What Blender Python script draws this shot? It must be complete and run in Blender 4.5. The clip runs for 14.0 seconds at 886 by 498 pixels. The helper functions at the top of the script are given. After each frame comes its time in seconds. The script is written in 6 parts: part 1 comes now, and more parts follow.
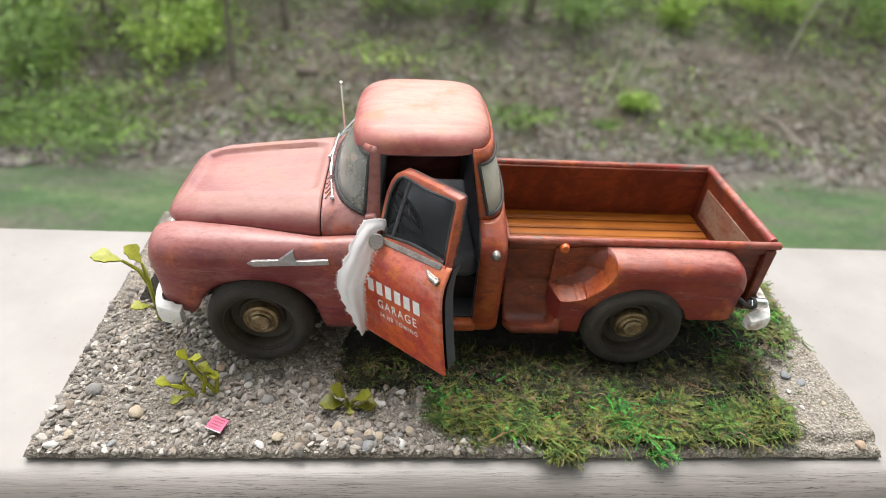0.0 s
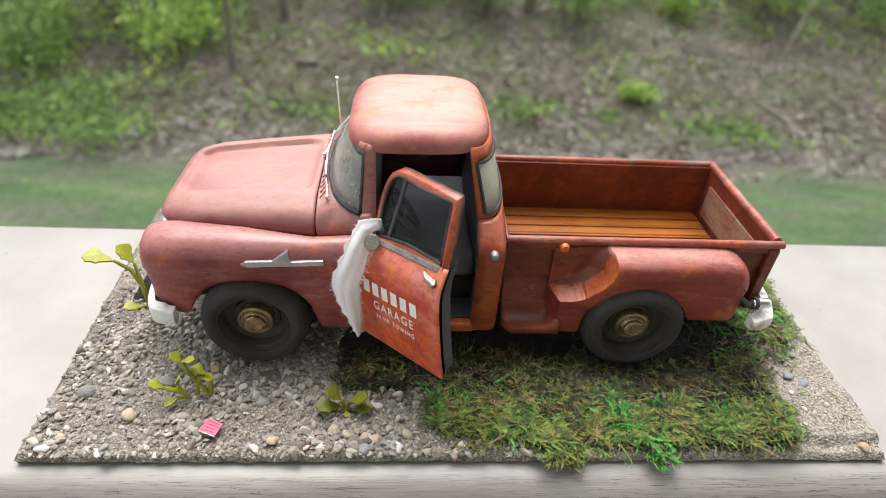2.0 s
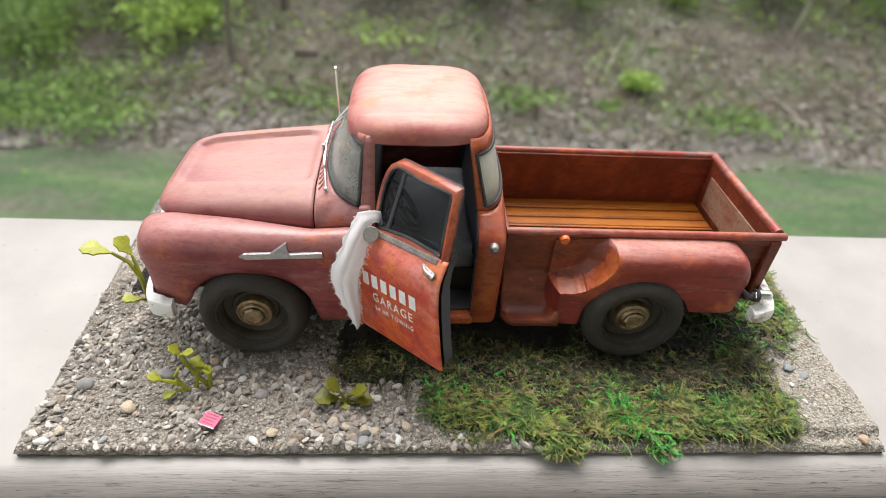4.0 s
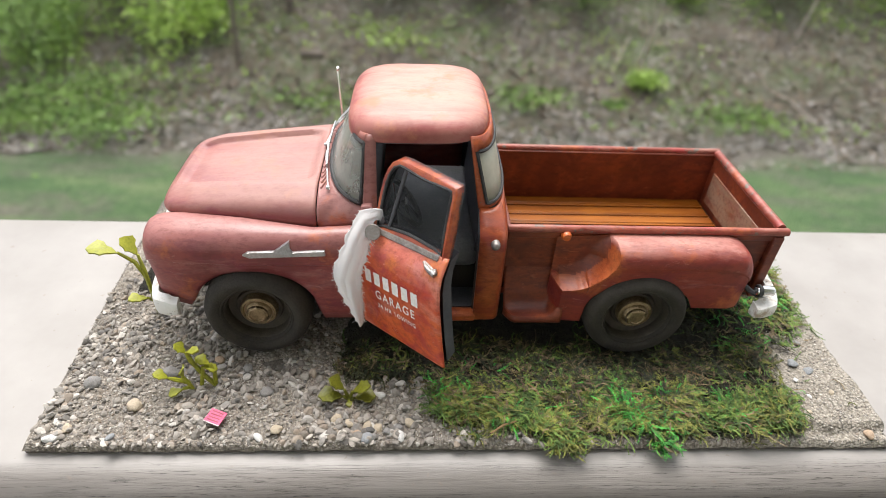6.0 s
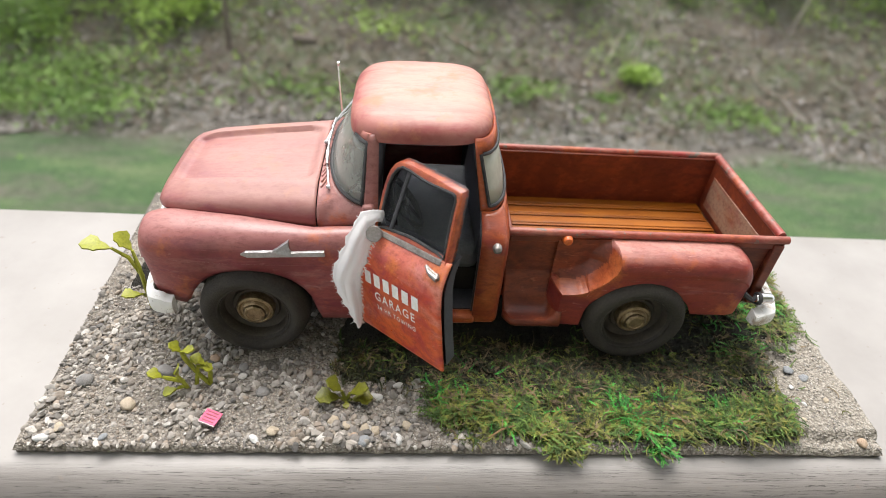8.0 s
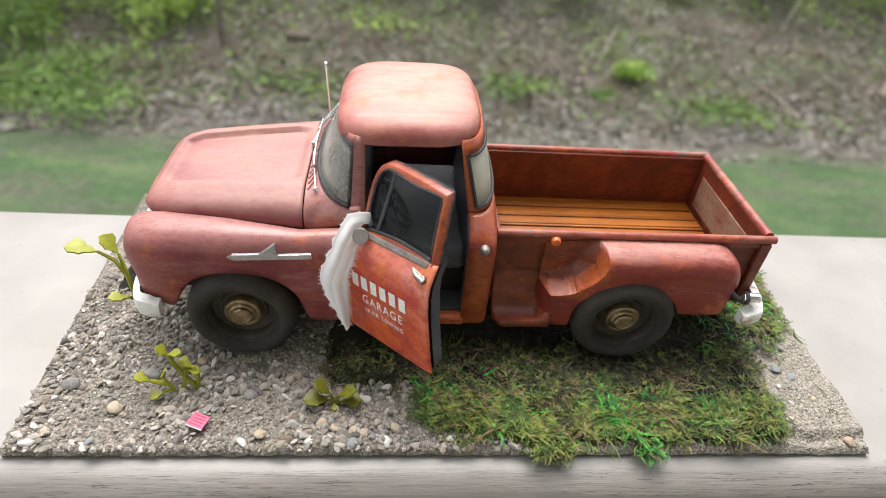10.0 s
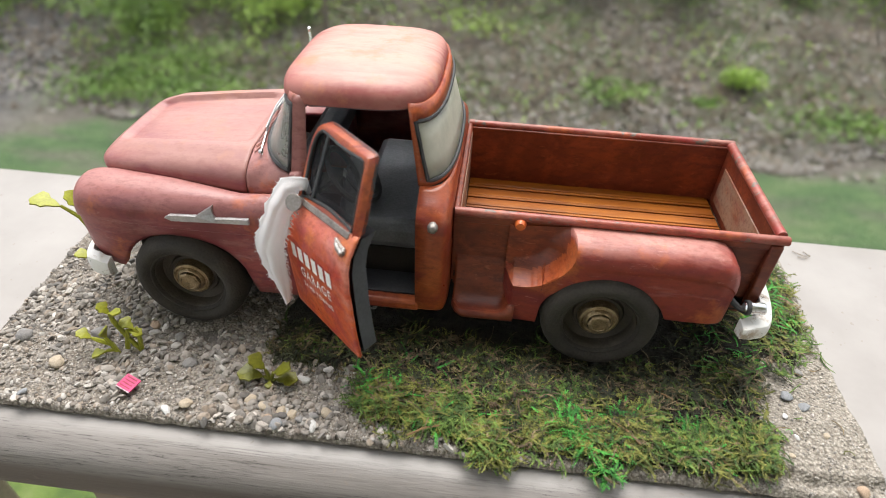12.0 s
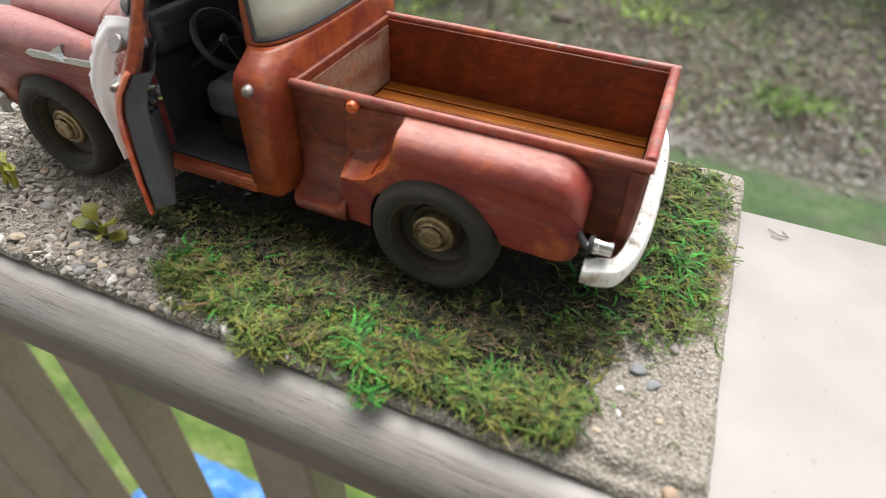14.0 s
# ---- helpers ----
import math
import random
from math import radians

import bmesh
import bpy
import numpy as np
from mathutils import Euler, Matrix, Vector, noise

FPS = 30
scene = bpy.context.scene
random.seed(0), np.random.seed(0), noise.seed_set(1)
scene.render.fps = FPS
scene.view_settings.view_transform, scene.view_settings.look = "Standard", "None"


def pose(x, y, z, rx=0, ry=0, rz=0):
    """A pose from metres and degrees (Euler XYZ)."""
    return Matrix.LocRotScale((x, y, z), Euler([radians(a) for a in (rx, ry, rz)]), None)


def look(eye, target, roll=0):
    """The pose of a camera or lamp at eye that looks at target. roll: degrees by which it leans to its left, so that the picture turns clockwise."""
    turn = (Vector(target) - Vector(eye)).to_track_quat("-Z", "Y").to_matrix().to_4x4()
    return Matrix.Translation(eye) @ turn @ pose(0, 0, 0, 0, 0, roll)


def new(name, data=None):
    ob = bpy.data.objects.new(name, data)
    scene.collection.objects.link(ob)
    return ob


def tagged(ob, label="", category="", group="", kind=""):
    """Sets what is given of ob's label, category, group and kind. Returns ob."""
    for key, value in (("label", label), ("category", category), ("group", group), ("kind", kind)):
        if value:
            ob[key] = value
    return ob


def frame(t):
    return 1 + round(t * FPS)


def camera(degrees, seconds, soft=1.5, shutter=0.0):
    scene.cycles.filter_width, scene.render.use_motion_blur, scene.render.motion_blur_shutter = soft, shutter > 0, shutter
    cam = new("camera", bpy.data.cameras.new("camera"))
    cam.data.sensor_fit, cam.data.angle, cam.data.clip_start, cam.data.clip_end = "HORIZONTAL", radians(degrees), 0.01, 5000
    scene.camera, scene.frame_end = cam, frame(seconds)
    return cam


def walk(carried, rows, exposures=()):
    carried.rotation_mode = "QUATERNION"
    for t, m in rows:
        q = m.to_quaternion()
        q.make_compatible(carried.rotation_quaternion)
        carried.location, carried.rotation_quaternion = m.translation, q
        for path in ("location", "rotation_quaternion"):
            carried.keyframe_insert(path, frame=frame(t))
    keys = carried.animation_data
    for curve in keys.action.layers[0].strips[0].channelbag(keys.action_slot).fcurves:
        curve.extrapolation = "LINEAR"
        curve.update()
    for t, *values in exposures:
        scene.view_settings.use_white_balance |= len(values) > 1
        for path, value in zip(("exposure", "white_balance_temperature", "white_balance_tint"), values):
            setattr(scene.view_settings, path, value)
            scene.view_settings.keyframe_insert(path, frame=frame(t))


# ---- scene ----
# Lengths of the model and its railing are given in units of the model's own scale, 1:25.
S = 0.04
cam = camera(74.77, 14.0, soft=0.75)
PATH = [
    (0, (-0.3790, -2.4269, 3.5874), (-0.1060, 0.8090, 1.2518), 4.19),
    (0.5, (-0.3439, -2.3766, 3.5750), (-0.0856, 0.8441, 1.2170), 3.86),
    (1, (-0.3790, -2.3737, 3.5943), (-0.1085, 0.8446, 1.2344), 4.31),
    (1.5, (-0.3445, -2.3452, 3.6076), (-0.0722, 0.8669, 1.2394), 4.16),
    (2, (-0.3525, -2.3268, 3.5921), (-0.0809, 0.8738, 1.2084), 4.14),
    (2.5, (-0.2944, -2.3460, 3.5970), (-0.0174, 0.8562, 1.2160), 4.31),
    (3, (-0.3099, -2.3067, 3.6015), (-0.0381, 0.8778, 1.1962), 4.28),
    (3.5, (-0.3489, -2.2950, 3.5902), (-0.0748, 0.8654, 1.1536), 4.30),
    (6, (-0.3082, -2.3342, 3.5821), (-0.0865, 0.8325, 1.1484), 3.21),
    (6.5, (-0.3420, -2.2710, 3.6136), (-0.0541, 0.8331, 1.1071), 4.86),
    (7, (-0.3384, -2.2893, 3.6037), (-0.0637, 0.8191, 1.1012), 4.46),
    (7.5, (-0.3937, -2.2656, 3.6114), (-0.1147, 0.8555, 1.1253), 4.94),
    (10, (-0.3352, -2.2181, 3.6474), (-0.0072, 0.8873, 1.1477), 5.29),
    (10.5, (-0.3059, -2.2190, 3.6158), (0.0248, 0.8823, 1.1112), 5.65),
    (11, (-0.0054, -2.2223, 3.5781), (0.2044, 0.9038, 1.0914), 4.83),
    (11.5, (0.2713, -2.1135, 3.4392), (0.2351, 1.0042, 0.9335), 3.79),
    (12, (0.5984, -2.0047, 3.3373), (0.3394, 1.0921, 0.8189), 2.52),
    (12.5, (0.8383, -2.0237, 3.2985), (0.4292, 1.0533, 0.7756), 2.05),
    (13, (1.3246, -2.0033, 3.3034), (0.7319, 1.0367, 0.7721), 0.85),
    (13.5, (1.2840, -1.9758, 3.1198), (0.7559, 1.0787, 0.5918), 1.72),
    (13.6, (1.4151, -1.8998, 3.0524), (0.8824, 1.1522, 0.5222), 2.00),
    (13.7, (1.6675, -1.8062, 2.9863), (1.0980, 1.2007, 0.4107), 2.73),
    (13.8, (1.9725, -1.7383, 2.8729), (1.3212, 1.2440, 0.2880), 3.37),
    (13.9, (2.2190, -1.6083, 2.7601), (1.3421, 1.2763, 0.1314), 2.36),
    (14, (2.4572, -1.5515, 2.7012), (1.3810, 1.2524, 0.0593), 2.58),]
walk(cam, [(t, look(Vector(eye) * S, Vector(target) * S, roll)) for t, eye, target, roll in PATH], [(0.0, 1.05), (14.0, 1.05)])
cam.data.dof.use_dof = True
cam.data.dof.focus_distance = 0.168
cam.data.dof.aperture_fstop = 11.5

# ---- world and light ----
world = bpy.data.worlds.new("world")
scene.world = world
world.use_nodes = True
wn = world.node_tree
sky = wn.nodes.new("ShaderNodeTexSky")
sky.sky_type = "NISHITA"
sky.sun_disc = False
sky.sun_elevation, sky.sun_rotation = radians(65), radians(-10)
sky.air_density, sky.dust_density, sky.ozone_density = 1.0, 6.0, 1.0
wmix = wn.nodes.new("ShaderNodeMixRGB")
wmix.inputs["Fac"].default_value = 0.72
wmix.inputs["Color2"].default_value = (7.0, 7.2, 7.4, 1)
wn.links.new(sky.outputs["Color"], wmix.inputs["Color1"])
wn.links.new(wmix.outputs["Color"], wn.nodes["Background"].inputs["Color"])
wn.nodes["Background"].inputs["Strength"].default_value = 0.105
sun_data = bpy.data.lights.new("sun", "SUN")
sun_data.energy, sun_data.angle, sun_data.color = 2.4, radians(42), (1.0, 0.975, 0.945)
sun = new("sun", sun_data)
sun.matrix_world = look((-0.6, 3.6, 8), (0, 0, 0))

# ---- helpers for building ----
Y0 = 1.765          # the model's long axis, in units across the rail
GZ = 0.10           # top of the baseboard
ORG = {}
rnd = random.Random(7)


def thing(name, label, category, at=(0, 0, 0), group="", kind="", unit=S):
    ob = new(name)
    ob.location = Vector(at) * unit
    ob.empty_display_size = 0.01
    ORG[ob.name] = (Vector(at), unit)
    return tagged(ob, label, category, group, kind)


def to_mesh(name, bm, mat, off, unit, smooth=True, mats=()):
    me = bpy.data.meshes.new(name)
    bmesh.ops.recalc_face_normals(bm, faces=bm.faces[:])
    for v in bm.verts:
        v.co = (v.co - off) * unit
    for f in bm.faces:
        f.smooth = smooth
    bm.to_mesh(me)
    bm.free()
    me.materials.append(mat)
    for m in mats:
        me.materials.append(m)
    return me


def part(name, bm, mat, parent, label="", smooth=True, thick=0.0, bevel=0.0, mats=(), auto=True):
    off, unit = ORG[parent.name]
    ob = new(name, to_mesh(name, bm, mat, off, unit, smooth, mats))
    ob.parent = parent
    ORG[ob.name] = (off, unit)
    if smooth and auto:
        ob.data.set_sharp_from_angle(angle=radians(40))
    if thick:
        m = ob.modifiers.new("thickness", "SOLIDIFY")
        m.thickness, m.offset = thick * unit, -1
    if bevel:
        m = ob.modifiers.new("edges", "BEVEL")
        m.width, m.segments, m.limit_method = bevel * unit, 2, "ANGLE"
    return tagged(ob, label) if label else ob


def solo(name, bm, mat, label, category, kind="", unit=S, smooth=True, bevel=0.0, mats=(), at=(0, 0, 0), group=""):
    ob = new(name, to_mesh(name, bm, mat, Vector(at), unit, smooth, mats))
    ob.location = Vector(at) * unit
    ORG[ob.name] = (Vector(at), unit)
    if smooth:
        ob.data.set_sharp_from_angle(angle=radians(40))
    if bevel:
        m = ob.modifiers.new("edges", "BEVEL")
        m.width, m.segments, m.limit_method = bevel * unit, 2, "ANGLE"
    return tagged(ob, label, category, group, kind)


def lerp(table, x):
    return float(np.interp(x, [a for a, _ in table], [b for _, b in table]))


def smooth01(a, b, x):
    t = min(1, max(0, (x - a) / (b - a)))
    return t * t * (3 - 2 * t)


def grid(rows, bm=None, skip=None, closed=False):
    """A sheet of quads through rows of points."""
    bm = bm or bmesh.new()
    vs = [[bm.verts.new(p) for p in row] for row in rows]
    n = len(rows[0])
    for i in range(len(vs) - 1):
        for j in range(n if closed else n - 1):
            if skip and skip(i, j):
                continue
            k = (j + 1) % n
            q = (vs[i][j], vs[i][k], vs[i + 1][k], vs[i + 1][j])
            try:
                bm.faces.new(q)
            except ValueError:
                pass
    return bm


def box(x0, x1, y0, y1, z0, z1, bm=None):
    bm = bm or bmesh.new()
    v = [bm.verts.new((x, y, z)) for x in (x0, x1) for y in (y0, y1) for z in (z0, z1)]
    for q in ((0, 1, 3, 2), (4, 6, 7, 5), (0, 4, 5, 1), (2, 3, 7, 6), (0, 2, 6, 4), (1, 5, 7, 3)):
        bm.faces.new([v[i] for i in q])
    return bm


def tube(points, radius, sides=8, bm=None, caps=True, closed=False):
    """A tube along points; radius may be a number or one per point."""
    bm = bm or bmesh.new()
    pts = [Vector(p) for p in points]
    n = len(pts)
    rings = []
    up = Vector((0.13, 0.21, 1)).normalized()
    for i, p in enumerate(pts):
        a, b = (pts[i - 1], pts[(i + 1) % n]) if closed else (pts[max(0, i - 1)], pts[min(n - 1, i + 1)])
        d = (b - a).normalized()
        u = d.cross(up)
        if u.length < 1e-3:
            u = d.cross(Vector((1, 0, 0)))
        u.normalize()
        w = d.cross(u)
        r = radius[i] if isinstance(radius, (list, tuple)) else radius
        rings.append([bm.verts.new(p + r * (math.cos(k * 2 * math.pi / sides) * u + math.sin(k * 2 * math.pi / sides) * w)) for k in range(sides)])
    for i in range(n if closed else n - 1):
        a, b = rings[i], rings[(i + 1) % n]
        for k in range(sides):
            bm.faces.new((a[k], a[(k + 1) % sides], b[(k + 1) % sides], b[k]))
    if caps and not closed:
        bm.faces.new(rings[0][::-1])
        bm.faces.new(rings[-1])
    return bm


def lathe(profile, centre, axis="y", sides=40, bm=None, sign=1):
    """Turns (radius, depth) round an axis through centre."""
    bm = bm or bmesh.new()
    c = Vector(centre)
    rows = []
    for r, d in profile:
        row = []
        for k in range(sides):
            a = 2 * math.pi * k / sides
            p, q = r * math.cos(a), r * math.sin(a)
            o = {"x": (d * sign, p, q), "y": (p, d * sign, q), "z": (p, q, d * sign)}[axis]
            row.append(c + Vector(o))
        rows.append(row)
    return grid(rows, bm, closed=True)


def mirrored(bm):
    """The same sheet on the other flank of the model."""
    other = bm.copy()
    for v in other.verts:
        v.co.y = 2 * Y0 - v.co.y
    return other


# ---- materials ----
def nodes(name):
    m = bpy.data.materials.new(name)
    m.use_nodes = True
    t = m.node_tree
    return m, t, t.nodes["Principled BSDF"]


def coords(t, scale, unit=S):
    tc = t.nodes.new("ShaderNodeTexCoord")
    mp = t.nodes.new("ShaderNodeMapping")
    s = scale if isinstance(scale, (list, tuple)) else (scale,) * 3
    mp.inputs["Scale"].default_value = [v / unit for v in s]
    t.links.new(tc.outputs["Object"], mp.inputs["Vector"])
    return mp.outputs["Vector"]


def noise_tex(t, scale, detail=4.0, rough=0.6, unit=S, distort=0.0):
    n = t.nodes.new("ShaderNodeTexNoise")
    n.inputs["Scale"].default_value = 1.0
    n.inputs["Detail"].default_value = detail
    n.inputs["Roughness"].default_value = rough
    n.inputs["Distortion"].default_value = distort
    t.links.new(coords(t, scale, unit), n.inputs["Vector"])
    return n.outputs["Fac"]


def ramp(t, fac, stops):
    r = t.nodes.new("ShaderNodeValToRGB")
    e = r.color_ramp.elements
    while len(e) < len(stops):
        e.new(0.5)
    for el, (p, c) in zip(e, stops):
        el.position = p
        el.color = (*c, 1) if len(c) == 3 else c
    t.links.new(fac, r.inputs["Fac"])
    return r.outputs["Color"]


def blend(t, fac, a, b, mode="MIX"):
    m = t.nodes.new("ShaderNodeMixRGB")
    m.blend_type = mode
    for sock, v in (("Fac", fac), ("Color1", a), ("Color2", b)):
        if isinstance(v, (int, float)):
            m.inputs[sock].default_value = v
        elif isinstance(v, tuple):
            m.inputs[sock].default_value = (*v, 1)
        else:
            t.links.new(v, m.inputs[sock])
    return m.outputs["Color"]


def bumped(t, b, fac, strength, dist):
    n = t.nodes.new("ShaderNodeBump")
    n.inputs["Strength"].default_value = strength
    n.inputs["Distance"].default_value = dist
    t.links.new(fac, n.inputs["Height"])
    t.links.new(n.outputs["Normal"], b.inputs["Normal"])


def plain(name, c1, c2, scale=8.0, rough=0.6, metal=0.0, bump=0.15, fine=60.0, unit=S, spread=(0.35, 0.65), bdist=0.004):
    """A surface of two tones, with a fine grain over a coarse mottling."""
    m, t, b = nodes(name)
    coarse, grain = noise_tex(t, scale, 4, unit=unit), noise_tex(t, fine, 3, unit=unit)
    col = ramp(t, coarse, [(spread[0], c1), (spread[1], c2)])
    col = blend(t, 0.35, col, ramp(t, grain, [(0.3, tuple(v * 0.7 for v in c1)), (0.7, tuple(min(1, v * 1.2) for v in c2))]))
    t.links.new(col, b.inputs["Base Color"])
    b.inputs["Roughness"].default_value = rough
    b.inputs["Metallic"].default_value = metal
    if bump:
        bumped(t, b, grain, bump, bdist * unit / S)
    return m


def paint(name, deep, mid, pale, rough=0.42, pale_at=(0.48, 0.70), chips=0.70, stretch=(1.2, 5.0, 5.0), orange=(0.50, 0.13, 0.04), maroon=(0.22, 0.03, 0.035), pale_top=None, grainy=1.0):
    """Weathered enamel: streaks of faded colour, grime and chips down to the primer."""
    m, t, b = nodes(name)
    streak = noise_tex(t, stretch, 6, 0.65, distort=0.4)
    patch = noise_tex(t, 2.2, 5, 0.6, distort=0.5)
    fine = noise_tex(t, (14, 26, 26), 5, 0.75)
    col = ramp(t, patch, [(0.40, deep), (0.56, mid)])
    brush = noise_tex(t, (2.2, 6.5, 6.5), 6, 0.68, distort=0.9)
    col = blend(t, ramp(t, brush, [(0.48, (0, 0, 0)), (0.63, (0.85, 0.85, 0.85))]), col, maroon)
    col = blend(t, ramp(t, streak, [(pale_at[0], (0, 0, 0)), (pale_at[1], (0.75, 0.75, 0.75))]), col, pale)
    if pale_top:   # paler and scuffed towards the top of the panel
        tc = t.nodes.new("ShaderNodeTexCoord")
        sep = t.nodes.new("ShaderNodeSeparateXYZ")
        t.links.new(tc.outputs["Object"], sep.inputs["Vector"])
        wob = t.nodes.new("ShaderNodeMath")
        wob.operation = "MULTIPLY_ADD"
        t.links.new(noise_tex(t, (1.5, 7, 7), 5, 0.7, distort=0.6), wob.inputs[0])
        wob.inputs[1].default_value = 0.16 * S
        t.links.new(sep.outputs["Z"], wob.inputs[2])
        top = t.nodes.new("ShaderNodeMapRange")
        top.inputs["From Min"].default_value, top.inputs["From Max"].default_value = (pale_top[0] - GZ + 0.08) * S, (pale_top[1] - GZ + 0.08) * S
        top.inputs["To Max"].default_value = pale_top[2]
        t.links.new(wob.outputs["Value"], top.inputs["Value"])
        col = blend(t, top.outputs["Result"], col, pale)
    col = blend(t, ramp(t, noise_tex(t, 3.1, 5, 0.7), [(0.56, (0, 0, 0)), (0.68, (0.7, 0.7, 0.7))]), col, orange)
    col = blend(t, ramp(t, fine, [(0.47, (0, 0, 0)), (0.66, (0.60 * grainy,) * 3)]), col, tuple(v * 0.55 for v in deep))
    scuff = ramp(t, noise_tex(t, (6.0, 20, 20), 6, 0.75, distort=0.8), [(0.60, (0, 0, 0)), (0.70, (0.5 * grainy,) * 3)])
    col = blend(t, scuff, col, tuple(min(1, v * 1.25) for v in pale))
    chip = ramp(t, noise_tex(t, 9.0, 6, 0.75), [(chips, (0, 0, 0)), (chips + 0.015, (1, 1, 1))])
    col = blend(t, chip, col, (0.16, 0.13, 0.11))
    t.links.new(col, b.inputs["Base Color"])
    r = ramp(t, streak, [(0.3, (rough - 0.08,) * 3), (0.7, (rough + 0.18,) * 3)])
    t.links.new(r, b.inputs["Roughness"])
    bumped(t, b, blend(t, 0.5, fine, noise_tex(t, (2.5, 40, 40), 3)), 0.22 * grainy + 0.05, 0.0004)
    return m


def chipped_white():
    """White enamel rubbed through to brown along scattered scars."""
    m, t, b = nodes("chipped_white_enamel")
    col = ramp(t, noise_tex(t, 5, 4), [(0.3, (0.66, 0.64, 0.60)), (0.6, (0.80, 0.79, 0.77))])
    rust = ramp(t, noise_tex(t, 7.0, 6, 0.75), [(0.52, (0, 0, 0)), (0.64, (0.75, 0.75, 0.75))])
    col = blend(t, rust, col, (0.30, 0.20, 0.11))
    spot = ramp(t, noise_tex(t, 22.0, 5, 0.7), [(0.63, (0, 0, 0)), (0.66, (1, 1, 1))])
    col = blend(t, spot, col, (0.07, 0.05, 0.035))
    t.links.new(col, b.inputs["Base Color"])
    b.inputs["Roughness"].default_value = 0.38
    bumped(t, b, noise_tex(t, 16, 4), 0.25, 0.0004)
    return m


RED = paint("red_paint", (0.19, 0.033, 0.033), (0.28, 0.060, 0.055), (0.43, 0.220, 0.198), pale_at=(0.54, 0.76), maroon=(0.19, 0.028, 0.045), pale_top=(1.06, 1.20, 0.68), rough=0.36, grainy=0.7)
RED_HOOD = paint("faded_hood_paint", (0.25, 0.070, 0.070), (0.335, 0.120, 0.106), (0.435, 0.245, 0.212), pale_at=(0.46, 0.74), rough=0.44, chips=0.78, maroon=(0.24, 0.058, 0.082), orange=(0.42, 0.20, 0.14), stretch=(0.8, 4.2, 4.2), pale_top=(1.20, 1.30, 0.62), grainy=0.35)
RED_TOP = paint("faded_roof_paint", (0.29, 0.075, 0.066), (0.39, 0.140, 0.116), (0.53, 0.318, 0.256), pale_at=(0.50, 0.80), rough=0.50, chips=0.76, maroon=(0.31, 0.060, 0.068), orange=(0.50, 0.20, 0.11), stretch=(1.0, 2.6, 2.6), pale_top=(1.875, 1.955, 0.85), grainy=0.18)
RED_REAR = paint("rear_fender_paint", (0.200, 0.027, 0.019), (0.285, 0.044, 0.026), (0.54, 0.29, 0.24), pale_at=(0.64, 0.84), maroon=(0.19, 0.022, 0.028), pale_top=(1.04, 1.13, 0.8), rough=0.47, grainy=0.7)
RED_CAB = paint("worn_orange_paint", (0.26, 0.046, 0.018), (0.42, 0.095, 0.028), (0.50, 0.20, 0.10), pale_at=(0.56, 0.80), chips=0.69, rough=0.34, maroon=(0.24, 0.030, 0.026))
RED_BED = paint("rusty_red_paint", (0.135, 0.026, 0.012), (0.235, 0.050, 0.018), (0.36, 0.125, 0.06), pale_at=(0.58, 0.82), chips=0.72, rough=0.42, maroon=(0.12, 0.022, 0.014), orange=(0.27, 0.062, 0.022))
RED_RIM = paint("chipped_rim_paint", (0.24, 0.042, 0.026), (0.34, 0.085, 0.055), (0.45, 0.24, 0.19), pale_at=(0.46, 0.68), chips=0.58, rough=0.40, maroon=(0.34, 0.040, 0.04))
RED_DOOR = paint("orange_red_paint", (0.54, 0.068, 0.030), (0.68, 0.135, 0.036), (0.72, 0.31, 0.25), pale_at=(0.50, 0.66), chips=0.74, rough=0.33, maroon=(0.42, 0.040, 0.048), orange=(0.68, 0.19, 0.035), pale_top=(1.10, 1.27, 0.42), stretch=(1.6, 1.6, 4.0))
TYRE = plain("dusty_rubber", (0.020, 0.017, 0.014), (0.050, 0.042, 0.033), 5, 0.8, bump=0.2)
BLACK = plain("black_plastic", (0.042, 0.043, 0.049), (0.078, 0.080, 0.090), 6, 0.45, bump=0.05)
SEAT = plain("grey_vinyl", (0.13, 0.135, 0.148), (0.20, 0.205, 0.22), 5, 0.38, bump=0.1)
GASKET = plain("window_seal", (0.012, 0.012, 0.013), (0.05, 0.05, 0.052), 9, 0.6)
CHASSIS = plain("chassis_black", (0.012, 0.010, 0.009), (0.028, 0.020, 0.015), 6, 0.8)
CHROME = plain("chrome", (0.75, 0.75, 0.76), (0.85, 0.85, 0.86), 8, 0.14, metal=1.0, bump=0.03)
DULL_CHROME = plain("dull_silver", (0.42, 0.42, 0.43), (0.62, 0.62, 0.63), 14, 0.34, metal=0.9, bump=0.1)
BRASS = plain("tarnished_hub_metal", (0.16, 0.11, 0.055), (0.46, 0.34, 0.21), 14, 0.30, metal=0.8, bump=0.25)
WHITE = plain("white_enamel", (0.62, 0.60, 0.55), (0.82, 0.81, 0.78), 7, 0.35, bump=0.1, spread=(0.25, 0.5))
BUMPER = chipped_white()
LETTER = plain("white_lettering", (0.80, 0.78, 0.74), (0.88, 0.87, 0.84), 20, 0.5, bump=0.0)
CARD = plain("base_card", (0.10, 0.085, 0.07), (0.18, 0.16, 0.14), 4, 0.95, bump=0.4)
LEAF = plain("plastic_leaf", (0.20, 0.215, 0.010), (0.34, 0.345, 0.025), 6, 0.45, bump=0.1)
LEAF_DARK = plain("dark_plastic_leaf", (0.075, 0.085, 0.006), (0.19, 0.19, 0.012), 6, 0.45, bump=0.1)
